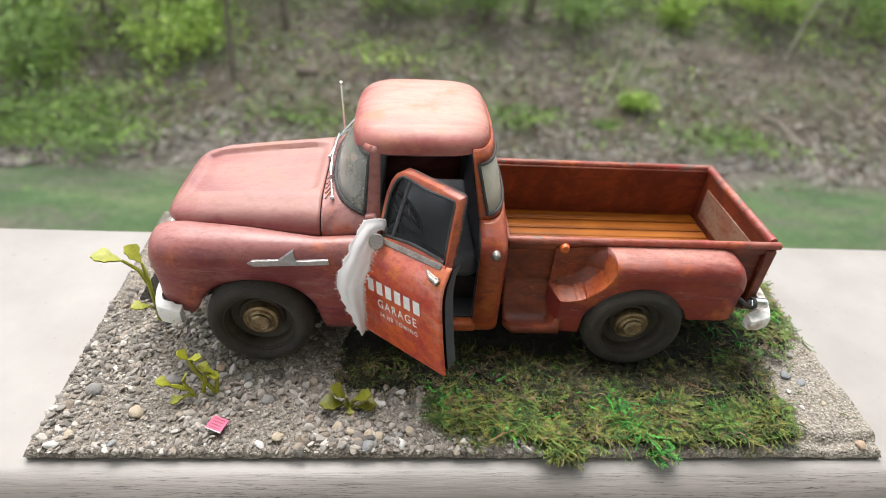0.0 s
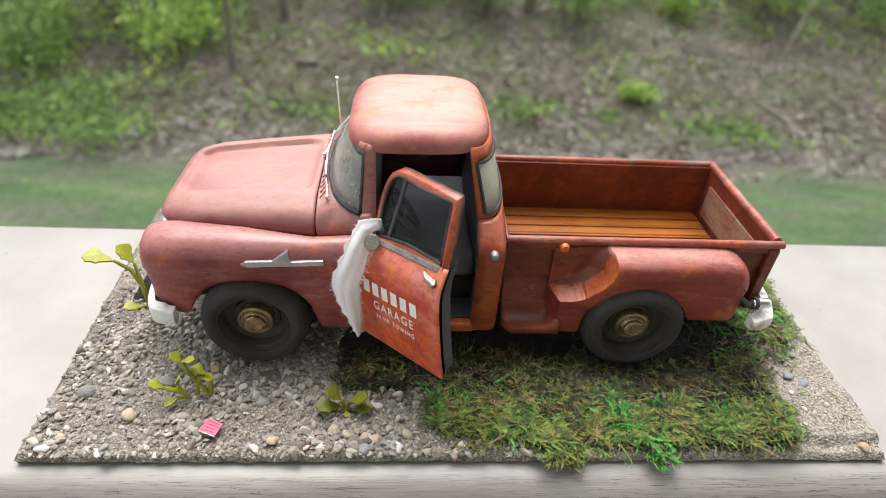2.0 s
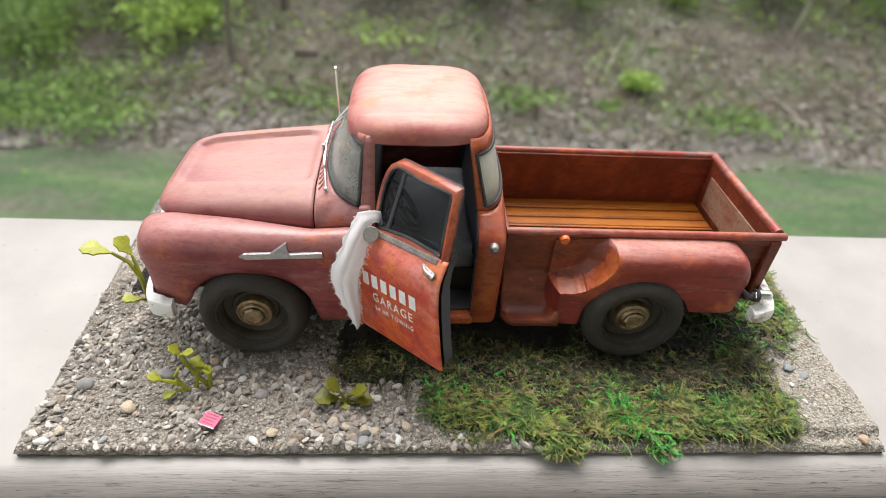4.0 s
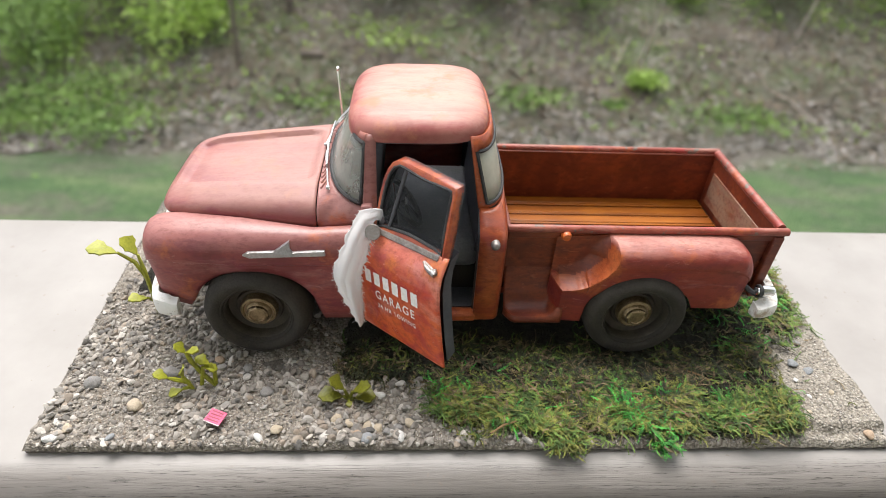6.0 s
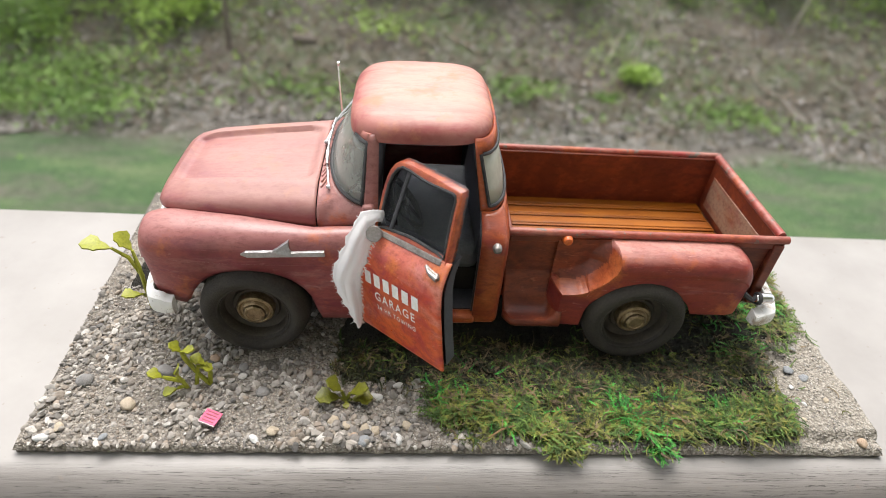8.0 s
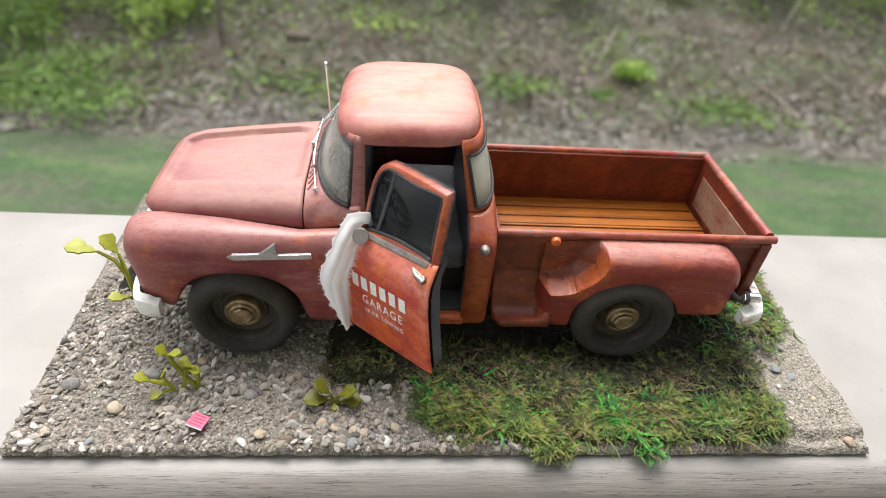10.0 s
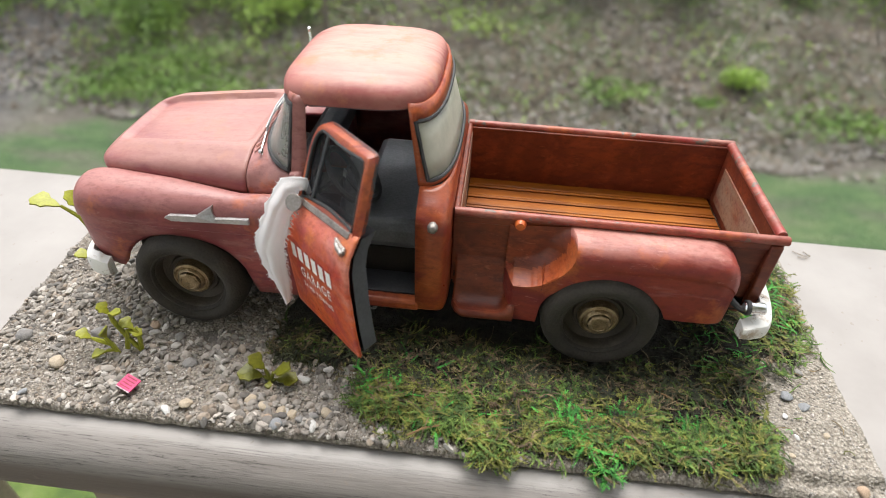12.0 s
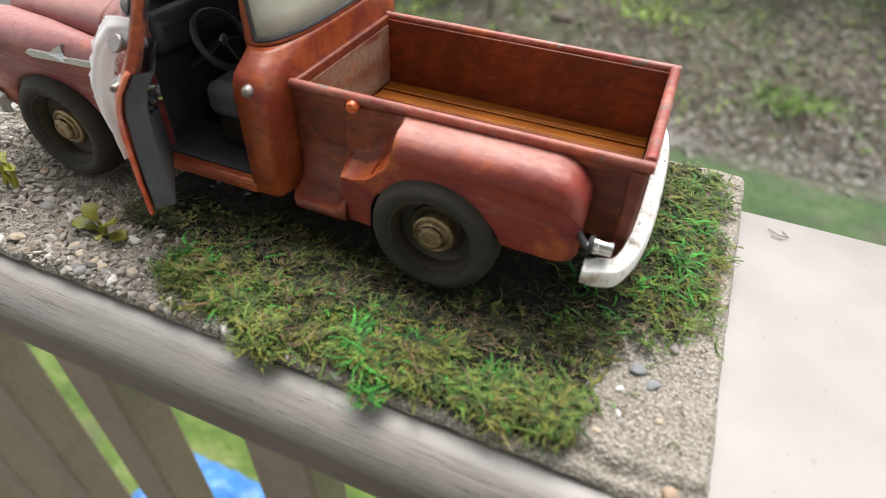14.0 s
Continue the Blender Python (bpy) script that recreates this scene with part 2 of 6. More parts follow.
PINK = plain("pink_card", (0.52, 0.03, 0.12), (0.66, 0.06, 0.18), 8, 0.4, bump=0.05)
WORN_CHROME = plain("worn_chrome", (0.10, 0.095, 0.09), (0.36, 0.345, 0.33), 22, 0.36, metal=0.9, bump=0.1)
MIRROR_BACK = plain("worn_mirror_metal", (0.20, 0.175, 0.16), (0.36, 0.33, 0.31), 12, 0.4, metal=0.6, bump=0.15)
PRINT = plain("dark_print", (0.25, 0.01, 0.04), (0.32, 0.02, 0.06), 8, 0.5, bump=0.0)


def wood_floor():
    m, t, b = nodes("varnished_bed_wood")
    grain = noise_tex(t, (0.8, 22, 22), 5, 0.6, distort=0.3)
    col = ramp(t, grain, [(0.25, (0.11, 0.026, 0.003)), (0.55, (0.33, 0.092, 0.006)), (0.8, (0.46, 0.155, 0.011))])
    col = blend(t, 0.4, col, ramp(t, noise_tex(t, 2.5, 4), [(0.35, (0.17, 0.045, 0.006)), (0.7, (0.42, 0.145, 0.014))]))
    t.links.new(col, b.inputs["Base Color"])
    b.inputs["Roughness"].default_value = 0.38
    bumped(t, b, grain, 0.2, 0.0004)
    return m


WOOD = wood_floor()
GROOVE = plain("dark_groove", (0.035, 0.012, 0.005), (0.07, 0.025, 0.010), 8, 0.6)


def frond(name, low, mid, high):
    """Moss: every leaflet has a tone of its own, over a slow drift of colour."""
    m, t, b = nodes(name)
    geo = t.nodes.new("ShaderNodeNewGeometry")
    own = ramp(t, geo.outputs["Random Per Island"], [(0.0, low), (0.55, mid), (1.0, high)])
    drift = ramp(t, noise_tex(t, 3, 4), [(0.35, low), (0.52, mid), (0.68, high)])
    tone = ramp(t, noise_tex(t, 15, 3, 0.6), [(0.38, low), (0.50, mid), (0.60, high)])
    t.links.new(blend(t, 0.55, blend(t, 0.5, own, drift), tone), b.inputs["Base Color"])
    b.inputs["Roughness"].default_value = 0.7
    return m


def gauze():
    m, t, b = nodes("white_gauze")
    weave = blend(t, 0.5, noise_tex(t, (20, 20, 150), 2, 0.5), noise_tex(t, (150, 60, 20), 2, 0.5))
    b.inputs["Specular IOR Level"].default_value = 0.1
    t.links.new(ramp(t, noise_tex(t, 8, 4), [(0.3, (0.93, 0.93, 0.94)), (0.7, (0.97, 0.97, 0.975))]), b.inputs["Base Color"])
    b.inputs["Roughness"].default_value = 0.95
    bumped(t, b, weave, 0.35, 0.0006)
    tr = t.nodes.new("ShaderNodeBsdfTranslucent")
    tr.inputs["Color"].default_value = (0.95, 0.95, 0.96, 1)
    mix = t.nodes.new("ShaderNodeMixShader")
    mix.inputs["Fac"].default_value = 0.40
    t.links.new(b.outputs["BSDF"], mix.inputs[1])
    t.links.new(tr.outputs["BSDF"], mix.inputs[2])
    t.links.new(mix.outputs["Shader"], t.nodes["Material Output"].inputs["Surface"])
    return m


CLOTH = gauze()


def glass(name, dust, tint, cover, ior=1.3):
    """Clear sheet with a film of dust over it."""
    m, t, b = nodes(name)
    b.inputs["Base Color"].default_value = (*tint, 1)
    b.inputs["Transmission Weight"].default_value = 1.0
    b.inputs["Roughness"].default_value = 0.05
    b.inputs["IOR"].default_value = ior
    d = t.nodes.new("ShaderNodeBsdfPrincipled")
    d.inputs["Roughness"].default_value = 0.5
    t.links.new(ramp(t, noise_tex(t, 3, 5), [(0.3, tuple(v * 0.75 for v in dust)), (0.7, dust)]), d.inputs["Base Color"])
    mix = t.nodes.new("ShaderNodeMixShader")
    fac = ramp(t, noise_tex(t, 2.0, 6, 0.7), [(0.25, (cover[0],) * 3), (0.7, (cover[1],) * 3)])
    t.links.new(fac, mix.inputs["Fac"])
    t.links.new(b.outputs["BSDF"], mix.inputs[1])
    t.links.new(d.outputs["BSDF"], mix.inputs[2])
    t.links.new(mix.outputs["Shader"], t.nodes["Material Output"].inputs["Surface"])
    return m


GLASS = glass("dusty_windscreen_glass", (0.42, 0.42, 0.38), (0.95, 0.96, 0.95), (0.22, 0.58))
REAR_GLASS = glass("cloudy_rear_glass", (0.58, 0.57, 0.47), (0.9, 0.92, 0.9), (0.66, 0.94))
# Clear pane given a dark tint in place of the dark cab behind.
DOOR_GLASS = glass("darkened_door_glass", (0.10, 0.105, 0.115), (0.26, 0.28, 0.30), (0.03, 0.22), 1.1)


def rail_paint():
    m, t, b = nodes("weathered_beige_paint")
    grain = noise_tex(t, (0.7, 14, 14), 6, 0.7, distort=0.6)
    cracks = noise_tex(t, (1.1, 48, 48), 4, 0.65, distort=0.2)
    where = ramp(t, noise_tex(t, (0.9, 9, 9), 3, 0.6), [(0.38, (0, 0, 0)), (0.52, (1, 1, 1))])
    sep = t.nodes.new("ShaderNodeSeparateXYZ")
    tc = t.nodes.new("ShaderNodeTexCoord")
    t.links.new(tc.outputs["Object"], sep.inputs["Vector"])
    col = ramp(t, noise_tex(t, 1.3, 5), [(0.3, (0.275, 0.256, 0.240)), (0.7, (0.335, 0.315, 0.298))])
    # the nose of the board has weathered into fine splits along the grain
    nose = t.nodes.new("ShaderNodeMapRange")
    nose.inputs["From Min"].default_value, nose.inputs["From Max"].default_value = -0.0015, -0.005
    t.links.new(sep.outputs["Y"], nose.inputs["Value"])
    split = blend(t, 1.0, ramp(t, cracks, [(0.472, (0, 0, 0)), (0.484, (1, 1, 1)), (0.492, (1, 1, 1)), (0.504, (0, 0, 0))]), where, "MULTIPLY")
    # Greyer nose: weathered paint, plus less sky sheen there put into the colour.
    worn = t.nodes.new("ShaderNodeMath")
    worn.operation = "MULTIPLY"
    t.links.new(nose.outputs["Result"], worn.inputs[0])
    worn.inputs[1].default_value = 0.85
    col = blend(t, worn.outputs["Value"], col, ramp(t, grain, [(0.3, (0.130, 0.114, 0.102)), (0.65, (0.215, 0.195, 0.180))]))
    under = t.nodes.new("ShaderNodeMapRange")   # the upright face's shade below the rounding, put into the paint
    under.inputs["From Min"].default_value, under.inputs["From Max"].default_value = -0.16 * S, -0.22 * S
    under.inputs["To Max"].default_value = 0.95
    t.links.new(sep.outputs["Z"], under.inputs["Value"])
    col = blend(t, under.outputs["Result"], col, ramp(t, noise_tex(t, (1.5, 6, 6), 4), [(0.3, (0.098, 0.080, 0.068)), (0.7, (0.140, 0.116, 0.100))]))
    cut = blend(t, 1.0, split, nose.outputs["Result"], "MULTIPLY")
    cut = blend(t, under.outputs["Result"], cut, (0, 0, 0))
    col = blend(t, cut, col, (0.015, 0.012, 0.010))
    speck = ramp(t, noise_tex(t, 16, 2, 0.4), [(0.72, (0, 0, 0)), (0.74, (0.5, 0.5, 0.5))])
    col = blend(t, speck, col, (0.22, 0.18, 0.15))
    t.links.new(col, b.inputs["Base Color"])
    b.inputs["Roughness"].default_value = 0.42
    bumped(t, b, blend(t, nose.outputs["Result"], (0.5, 0.5, 0.5), grain), 0.35, 0.0008)
    return m


RAIL = rail_paint()
POST = plain("beige_post_paint", (0.215, 0.175, 0.133), (0.30, 0.25, 0.192), 1.5, 0.5, bump=0.15, fine=20)


def litter():
    """Ground outside: mown grass up to the foot of the bank, fallen leaves on it."""
    m, t, b = nodes("lawn_and_leaf_litter")
    tc = t.nodes.new("ShaderNodeTexCoord")
    sep = t.nodes.new("ShaderNodeSeparateXYZ")
    t.links.new(tc.outputs["Object"], sep.inputs["Vector"])
    wob = noise_tex(t, 0.8, 5, 0.65, unit=1)
    add = t.nodes.new("ShaderNodeMath")
    add.operation = "MULTIPLY_ADD"
    t.links.new(wob, add.inputs[0])
    add.inputs[1].default_value = 1.5
    t.links.new(sep.outputs["Y"], add.inputs[2])
    turn = t.nodes.new("ShaderNodeMapRange")   # the edge of the lawn swings towards the house far along
    turn.inputs["From Min"].default_value, turn.inputs["From Max"].default_value = -4.5, -7.0
    turn.inputs["To Max"].default_value = 2.2
    t.links.new(sep.outputs["X"], turn.inputs["Value"])
    line = t.nodes.new("ShaderNodeMath")
    t.links.new(add.outputs["Value"], line.inputs[0])
    t.links.new(turn.outputs["Result"], line.inputs[1])
    edge = t.nodes.new("ShaderNodeMapRange")
    edge.inputs["From Min"].default_value, edge.inputs["From Max"].default_value = 6.35, 6.75
    t.links.new(line.outputs["Value"], edge.inputs["Value"])
    grass = ramp(t, noise_tex(t, (0.9, 2.4, 1), 7, 0.75, unit=1), [(0.36, (0.022, 0.056, 0.018)), (0.50, (0.048, 0.098, 0.032)), (0.64, (0.105, 0.140, 0.062))])
    grass = blend(t, 0.3, grass, ramp(t, noise_tex(t, 18, 4, 0.7, unit=1), [(0.38, (0.022, 0.045, 0.014)), (0.64, (0.12, 0.165, 0.065))]))
    # lawn brighter and yellower close to the railing
    near_lawn = t.nodes.new("ShaderNodeMapRange")
    near_lawn.inputs["From Min"].default_value, near_lawn.inputs["From Max"].default_value = 3.4, 2.4
    near_lawn.inputs["To Max"].default_value = 0.75
    t.links.new(sep.outputs["Y"], near_lawn.inputs["Value"])
    grass = blend(t, near_lawn.outputs["Result"], grass, ramp(t, noise_tex(t, (3, 5, 1), 6, 0.75, unit=1), [(0.36, (0.045, 0.085, 0.012)), (0.52, (0.105, 0.165, 0.022)), (0.68, (0.24, 0.26, 0.10))]))
    leaf = ramp(t, noise_tex(t, 11, 8, 0.85, unit=1), [(0.36, (0.030, 0.026, 0.020)), (0.48, (0.075, 0.064, 0.050)), (0.58, (0.135, 0.118, 0.095)), (0.70, (0.29, 0.265, 0.23))])
    leaf = blend(t, 0.25, leaf, ramp(t, noise_tex(t, 0.9, 5, 0.6, unit=1), [(0.35, (0.045, 0.034, 0.024)), (0.65, (0.12, 0.10, 0.085))]))
    weed = ramp(t, noise_tex(t, 0.75, 6, 0.7, unit=1), [(0.42, (0, 0, 0)), (0.60, (0.75, 0.75, 0.75))])
    leaf = blend(t, weed, leaf, ramp(t, noise_tex(t, 14, 4, unit=1), [(0.3, (0.035, 0.06, 0.016)), (0.7, (0.085, 0.13, 0.035))]))
    # dry leaves blown pale against the foot of the bank, and a gravelled strip far along it
    band = t.nodes.new("ShaderNodeMapRange")
    band.inputs["From Min"].default_value, band.inputs["From Max"].default_value = 7.7, 6.6
    band.inputs["To Max"].default_value = 0.55
    t.links.new(add.outputs["Value"], band.inputs["Value"])
    leaf = blend(t, band.outputs["Result"], leaf, ramp(t, noise_tex(t, 16, 6, 0.8, unit=1), [(0.36, (0.05, 0.042, 0.034)), (0.55, (0.14, 0.125, 0.11)), (0.7, (0.30, 0.28, 0.26))]))
    blot = ramp(t, noise_tex(t, 4.0, 6, 0.75, unit=1), [(0.46, (0, 0, 0)), (0.60, (0.6, 0.6, 0.6))])
    leaf = blend(t, blot, leaf, ramp(t, noise_tex(t, 20, 5, 0.8, unit=1), [(0.38, (0.03, 0.025, 0.019)), (0.62, (0.24, 0.21, 0.18))]))
    grav = t.nodes.new("ShaderNodeMapRange")
    grav.inputs["From Min"].default_value, grav.inputs["From Max"].default_value = -5.2, -6.0
    t.links.new(sep.outputs["X"], grav.inputs["Value"])
    leaf = blend(t, grav.outputs["Result"], leaf, ramp(t, noise_tex(t, 9, 7, 0.8, unit=1), [(0.3, (0.035, 0.033, 0.033)), (0.55, (0.10, 0.096, 0.094)), (0.72, (0.26, 0.255, 0.25))]))
    thin = ramp(t, noise_tex(t, (0.55, 1.6, 1), 6, 0.72, unit=1, distort=0.4), [(0.50, (0, 0, 0)), (0.66, (0.8, 0.8, 0.8))])
    grass = blend(t, thin, grass, ramp(t, noise_tex(t, 10, 6, 0.8, unit=1), [(0.34, (0.040, 0.036, 0.028)), (0.66, (0.16, 0.14, 0.115))]))
    t.links.new(blend(t, edge.outputs["Result"], grass, leaf), b.inputs["Base Color"])
    b.inputs["Roughness"].default_value = 0.95
    bumped(t, b, noise_tex(t, 12, 5, 0.7, unit=1), 0.8, 0.05)
    return m


LITTER = litter()
GREEN = plain("fresh_leaves", (0.15, 0.27, 0.03), (0.33, 0.47, 0.075), 2.0, 0.6, bump=0.0, fine=9, unit=1)
GREEN_DIM = plain("deep_leaves", (0.08, 0.16, 0.03), (0.19, 0.30, 0.06), 2.0, 0.65, bump=0.0, fine=9, unit=1)
BARK = plain("bark", (0.07, 0.055, 0.042), (0.17, 0.14, 0.115), 6, 0.9, unit=1, fine=40)
PALE_WOOD = plain("bleached_wood", (0.26, 0.22, 0.18), (0.42, 0.37, 0.32), 6, 0.9, unit=1, fine=40)
TARP = plain("blue_tarpaulin", (0.03, 0.13, 0.42), (0.06, 0.22, 0.58), 4, 0.45, unit=1, fine=20)

# ---- ground outside, bank and unseen house surfaces ----
def ground_height(x, y):
    h = -3.1 if y < 6.0 else -3.1 + (y - 6.0) * 0.27
    return h + 0.12 * noise.noise((x * 0.5, y * 0.5, 0)) * smooth01(5.0, 7.5, y) + 0.05 * noise.noise((x * 2.1, y * 2.1, 3)) * smooth01(5.5, 7, y)


gx = sorted(set([-90, -60, -40, -25] + [round(-18 + 0.3 * i, 2) for i in range(121)] + [25, 40, 60, 90]))
gy = sorted(set([-40, -20, -10, -5, -2] + [round(-1 + 0.3 * i, 2) for i in range(70)] + [25, 32, 45, 70]))
solo("ground", grid([[(x, y, ground_height(x, y)) for x in gx] for y in gy]), LITTER,
     "mown lawn meeting a bank of brown leaf litter", "ground", "structure", unit=1)

DECK = plain("deck_boards", (0.11, 0.095, 0.08), (0.18, 0.155, 0.13), 3, 0.7, unit=1, fine=30)
# Unseen wall and roof, added and trimmed to shape the light reaching the truck.
UNSEEN_PALE = plain("unseen_pale_paint", (0.66, 0.64, 0.60), (0.74, 0.72, 0.69), 2, 0.7, unit=1, fine=30)
solo("floor", box(-3.5, 3.5, -2.2, 0.10, -0.98, -0.94), DECK, "weathered boards of the deck behind the railing", "floor", "structure", unit=1, smooth=False)
solo("wall_unseen", box(-1.3, 4.5, -2.4, -2.21, -3.2, 2.2), UNSEEN_PALE, "unseen pale house wall, added to send light back", "wall", "structure", unit=1, smooth=False)
solo("ceiling", box(-1.25, 4.5, -2.4, -0.35, 1.75, 1.85), UNSEEN_PALE, "unseen porch roof, added and sized to hold back sky light", "ceiling", "structure", unit=1, smooth=False)

# ---- railing: a cap board with a rounded nose on square balusters ----
rail = thing("railing", "beige painted wooden porch railing with a weathered cap board", "railing", kind="structure")
prof = [(-0.05, 0.0)]
for k in range(1, 7):
    a = math.pi / 2 * k / 6
    prof.append((-0.05 - 0.24 * math.sin(a), -0.20 + 0.20 * math.cos(a)))
prof += [(-0.29, -0.37)]
for k in range(1, 5):
    a = math.pi / 2 * k / 4
    prof.append((-0.29 + 0.26 * (1 - math.cos(a)), -0.37 - 0.23 * math.sin(a)))
back = 2.72
prof += [(0.6, -0.60), (back - 0.2, -0.60)]
for k in range(1, 9):
    a = math.pi * k / 8
    prof.append((back + 0.08 * math.sin(a), -0.30 - 0.30 * math.cos(a)))
prof += [(back - 0.6, 0.0), (1.0, 0.0)]
xs = [-45 + 2.5 * i for i in range(37)]
cap = grid([[(x, y, z) for y, z in prof] for x in xs], closed=True)
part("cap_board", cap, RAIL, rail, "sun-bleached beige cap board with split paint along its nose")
bal = box(-0.39, 0.39, 0.65, 1.22, -23.0, -0.601)
bal_ob = part("baluster", bal, POST, rail, smooth=False, bevel=0.05)
for i in range(-14, 15):
    if i == 0:
        bal_ob.location.x = -0.11 * S
        continue
    o = bal_ob.copy()
    scene.collection.objects.link(o)
    o.location.x = (-0.11 + 2.65 * i) * S
part("bottom_rail", box(-45, 45, 0.55, 1.32, -24.0, -23.001), POST, rail, smooth=False, bevel=0.05)

# ---- baseboard of the scene ----
BX0, BX1, BX1F, BY1 = -2.875, 3.185, 3.31, 3.07


def grit():
    m, t, b = nodes("glued_grit")
    v = t.nodes.new("ShaderNodeTexVoronoi")
    v.inputs["Scale"].default_value = 1.0
    t.links.new(coords(t, 48), v.inputs["Vector"])
    sep = t.nodes.new("ShaderNodeSeparateColor")
    t.links.new(v.outputs["Color"], sep.inputs["Color"])
    col = ramp(t, sep.outputs["Red"], [(0.0, (0.15, 0.13, 0.11)), (0.35, (0.29, 0.255, 0.215)), (0.7, (0.40, 0.36, 0.31)), (1.0, (0.56, 0.52, 0.46))])
    col = blend(t, 0.5, col, ramp(t, noise_tex(t, 2.0, 6, 0.7), [(0.3, (0.18, 0.155, 0.13)), (0.7, (0.42, 0.375, 0.32))]))
    tc = t.nodes.new("ShaderNodeTexCoord")
    sp = t.nodes.new("ShaderNodeSeparateXYZ")
    t.links.new(tc.outputs["Object"], sp.inputs["Vector"])
    sandy = t.nodes.new("ShaderNodeMapRange")
    sandy.inputs["From Min"].default_value, sandy.inputs["From Max"].default_value = 1.8 * S, 2.5 * S
    sandy.inputs["To Max"].default_value = 0.75
    t.links.new(sp.outputs["X"], sandy.inputs["Value"])
    col = blend(t, sandy.outputs["Result"], col, ramp(t, noise_tex(t, 34, 5, 0.8), [(0.32, (0.20, 0.175, 0.14)), (0.5, (0.40, 0.365, 0.31)), (0.7, (0.60, 0.56, 0.50))]))
    dark = ramp(t, v.outputs["Distance"], [(0.25, (1, 1, 1)), (0.75, (0.45, 0.43, 0.40))])
    t.links.new(blend(t, 0.7, col, dark, "MULTIPLY"), b.inputs["Base Color"])
    b.inputs["Roughness"].default_value = 0.95
    inv = t.nodes.new("ShaderNodeInvert")
    t.links.new(v.outputs["Distance"], inv.inputs["Color"])
    bumped(t, b, blend(t, 0.4, inv.outputs["Color"], noise_tex(t, 40, 4)), 0.9, 0.0012)
    return m


GRIT = grit()
base = thing("diorama_base", "thin base board covered with glued grit and gravel on the railing", "model base")


def edge_x(y):
    return BX0 - 0.12 * y / 3, BX1 + (BX1F - BX1) * y / BY1


def base_z(x, y):
    return GZ - 0.012 - 0.035 * smooth01(0.45, 0.75, y) + 0.055 * smooth01(0.105, 0.125, y + 0.03 * noise.noise((x * 6, 0, 0))) * smooth01(2.3, 2.5, x) + 0.022 * noise.noise((x * 2.3, y * 2.3, 1)) + 0.016 * noise.noise((x * 7, y * 7, 5)) + 0.008 * noise.noise((x * 19, y * 19, 2))


rows = []
NX, NY = 200, 150
for j in range(NY + 1):
    y = BY1 * j / NY
    a, b_ = edge_x(y)
    row = []
    for i in range(NX + 1):
        x = a + (b_ - a) * i / NX
        jag = 0.007 * noise.noise((x * 9, y * 9, 8))
        yy = y + (jag if j in (0, NY) else 0)
        xx = x + (jag if i in (0, NX) else 0)
        edge = min(i, NX - i, j, NY - j)
        z = base_z(x, y) - (0.055 if edge == 0 else 0)
        row.append((xx, yy, z))
    rows.append(row)
part("gravel_bed", grid(rows), GRIT, base, "grey-brown grit surface", auto=False)
bm = box(BX0, BX1, 0.012, BY1 - 0.01, 0.003, 0.045)
for v in bm.verts:
    if v.co.x > 1:
        v.co.x = edge_x(v.co.y)[1] - 0.008
    else:
        v.co.x = edge_x(v.co.y)[0] + 0.008
part("board", bm, CARD, base, "dark frayed card edge", smooth=False)

# ---- the model pickup ----
truck = thing("model_pickup_truck", "weathered red scale model pickup truck with its driver door open", "model truck", at=(0, Y0, GZ))
AXF, AXR, HUBZ = -1.45, 1.45, 0.482


def arch(x, ax, w, high, power, low_front, low_rear):
    d = abs(x - ax) / w
    z = 0.43 + (high - 0.43) * max(0, 1 - d ** power) ** (1 / power) if d < 1 else 0
    return max(z, low_front if x < ax else low_rear)


# front fenders
F_TOP = [(-2.17, 1.05), (-2.14, 1.12), (-2.08, 1.17), (-1.95, 1.20), (-1.5, 1.21), (-1.0, 1.19), (-0.62, 1.23)]
F_OUT = [(-2.17, 0.74), (-2.14, 0.80), (-2.08, 0.855), (-1.95, 0.895), (-1.45, 0.915), (-0.62, 0.900)]
F_IN = [(-2.17, 0.46), (-1.0, 0.68), (-0.62, 0.70)]


def fender_rows():
    rows = []
    xs = [-2.17, -2.165, -2.15, -2.13, -2.10, -2.06, -2.0] + [-1.96 + 0.0335 * i for i in range(41)]
    for x in xs:
        zt, ho, hi = lerp(F_TOP, x), lerp(F_OUT, x), lerp(F_IN, x)
        zb = arch(x, AXF, 0.465, 0.868, 2.2, lerp([(-2.17, 0.64), (-2.10, 0.56), (-1.9, 0.53)], x), 0.415)
        row = []
        hm, dip = hi + 0.45 * (ho - hi), 0.20
        for k in range(5):
            s = k / 4
            row.append((hi + (hm - hi) * s, zt - 0.07 * (1 - s) ** 2))
        for k in range(1, 9):
            a = math.pi / 2 * k / 8
            row.append((hm + (ho - hm) * math.sin(a) ** 0.85, zt - dip + dip * math.cos(a) ** 0.85))
        zc = zt - dip
        crease = max(zb, min(zc - 0.02, 0.955))
        row.append((ho, max(zb, crease + 0.012)))
        row.append((ho - 0.018, max(zb, crease - 0.004)))
        for k in range(1, 7):
            s = k / 6
            z = crease - 0.008 + (zb - crease + 0.008) * s
            row.append((ho - 0.018 - 0.026 * s * s, max(zb, z)))
        fwd = 0.055 * smooth01(-1.85, -2.12, x)
        rows.append([((x if z > 0.95 else max(x, -2.135 + (0.95 - z) * 0.13)) - fwd, Y0 - h, z) for h, z in row])
    first = [(-2.227, Y0 - 0.60, 0.95) for _ in rows[0]]
    return [first] + rows


bm = grid(fender_rows())
far = mirrored(bm)
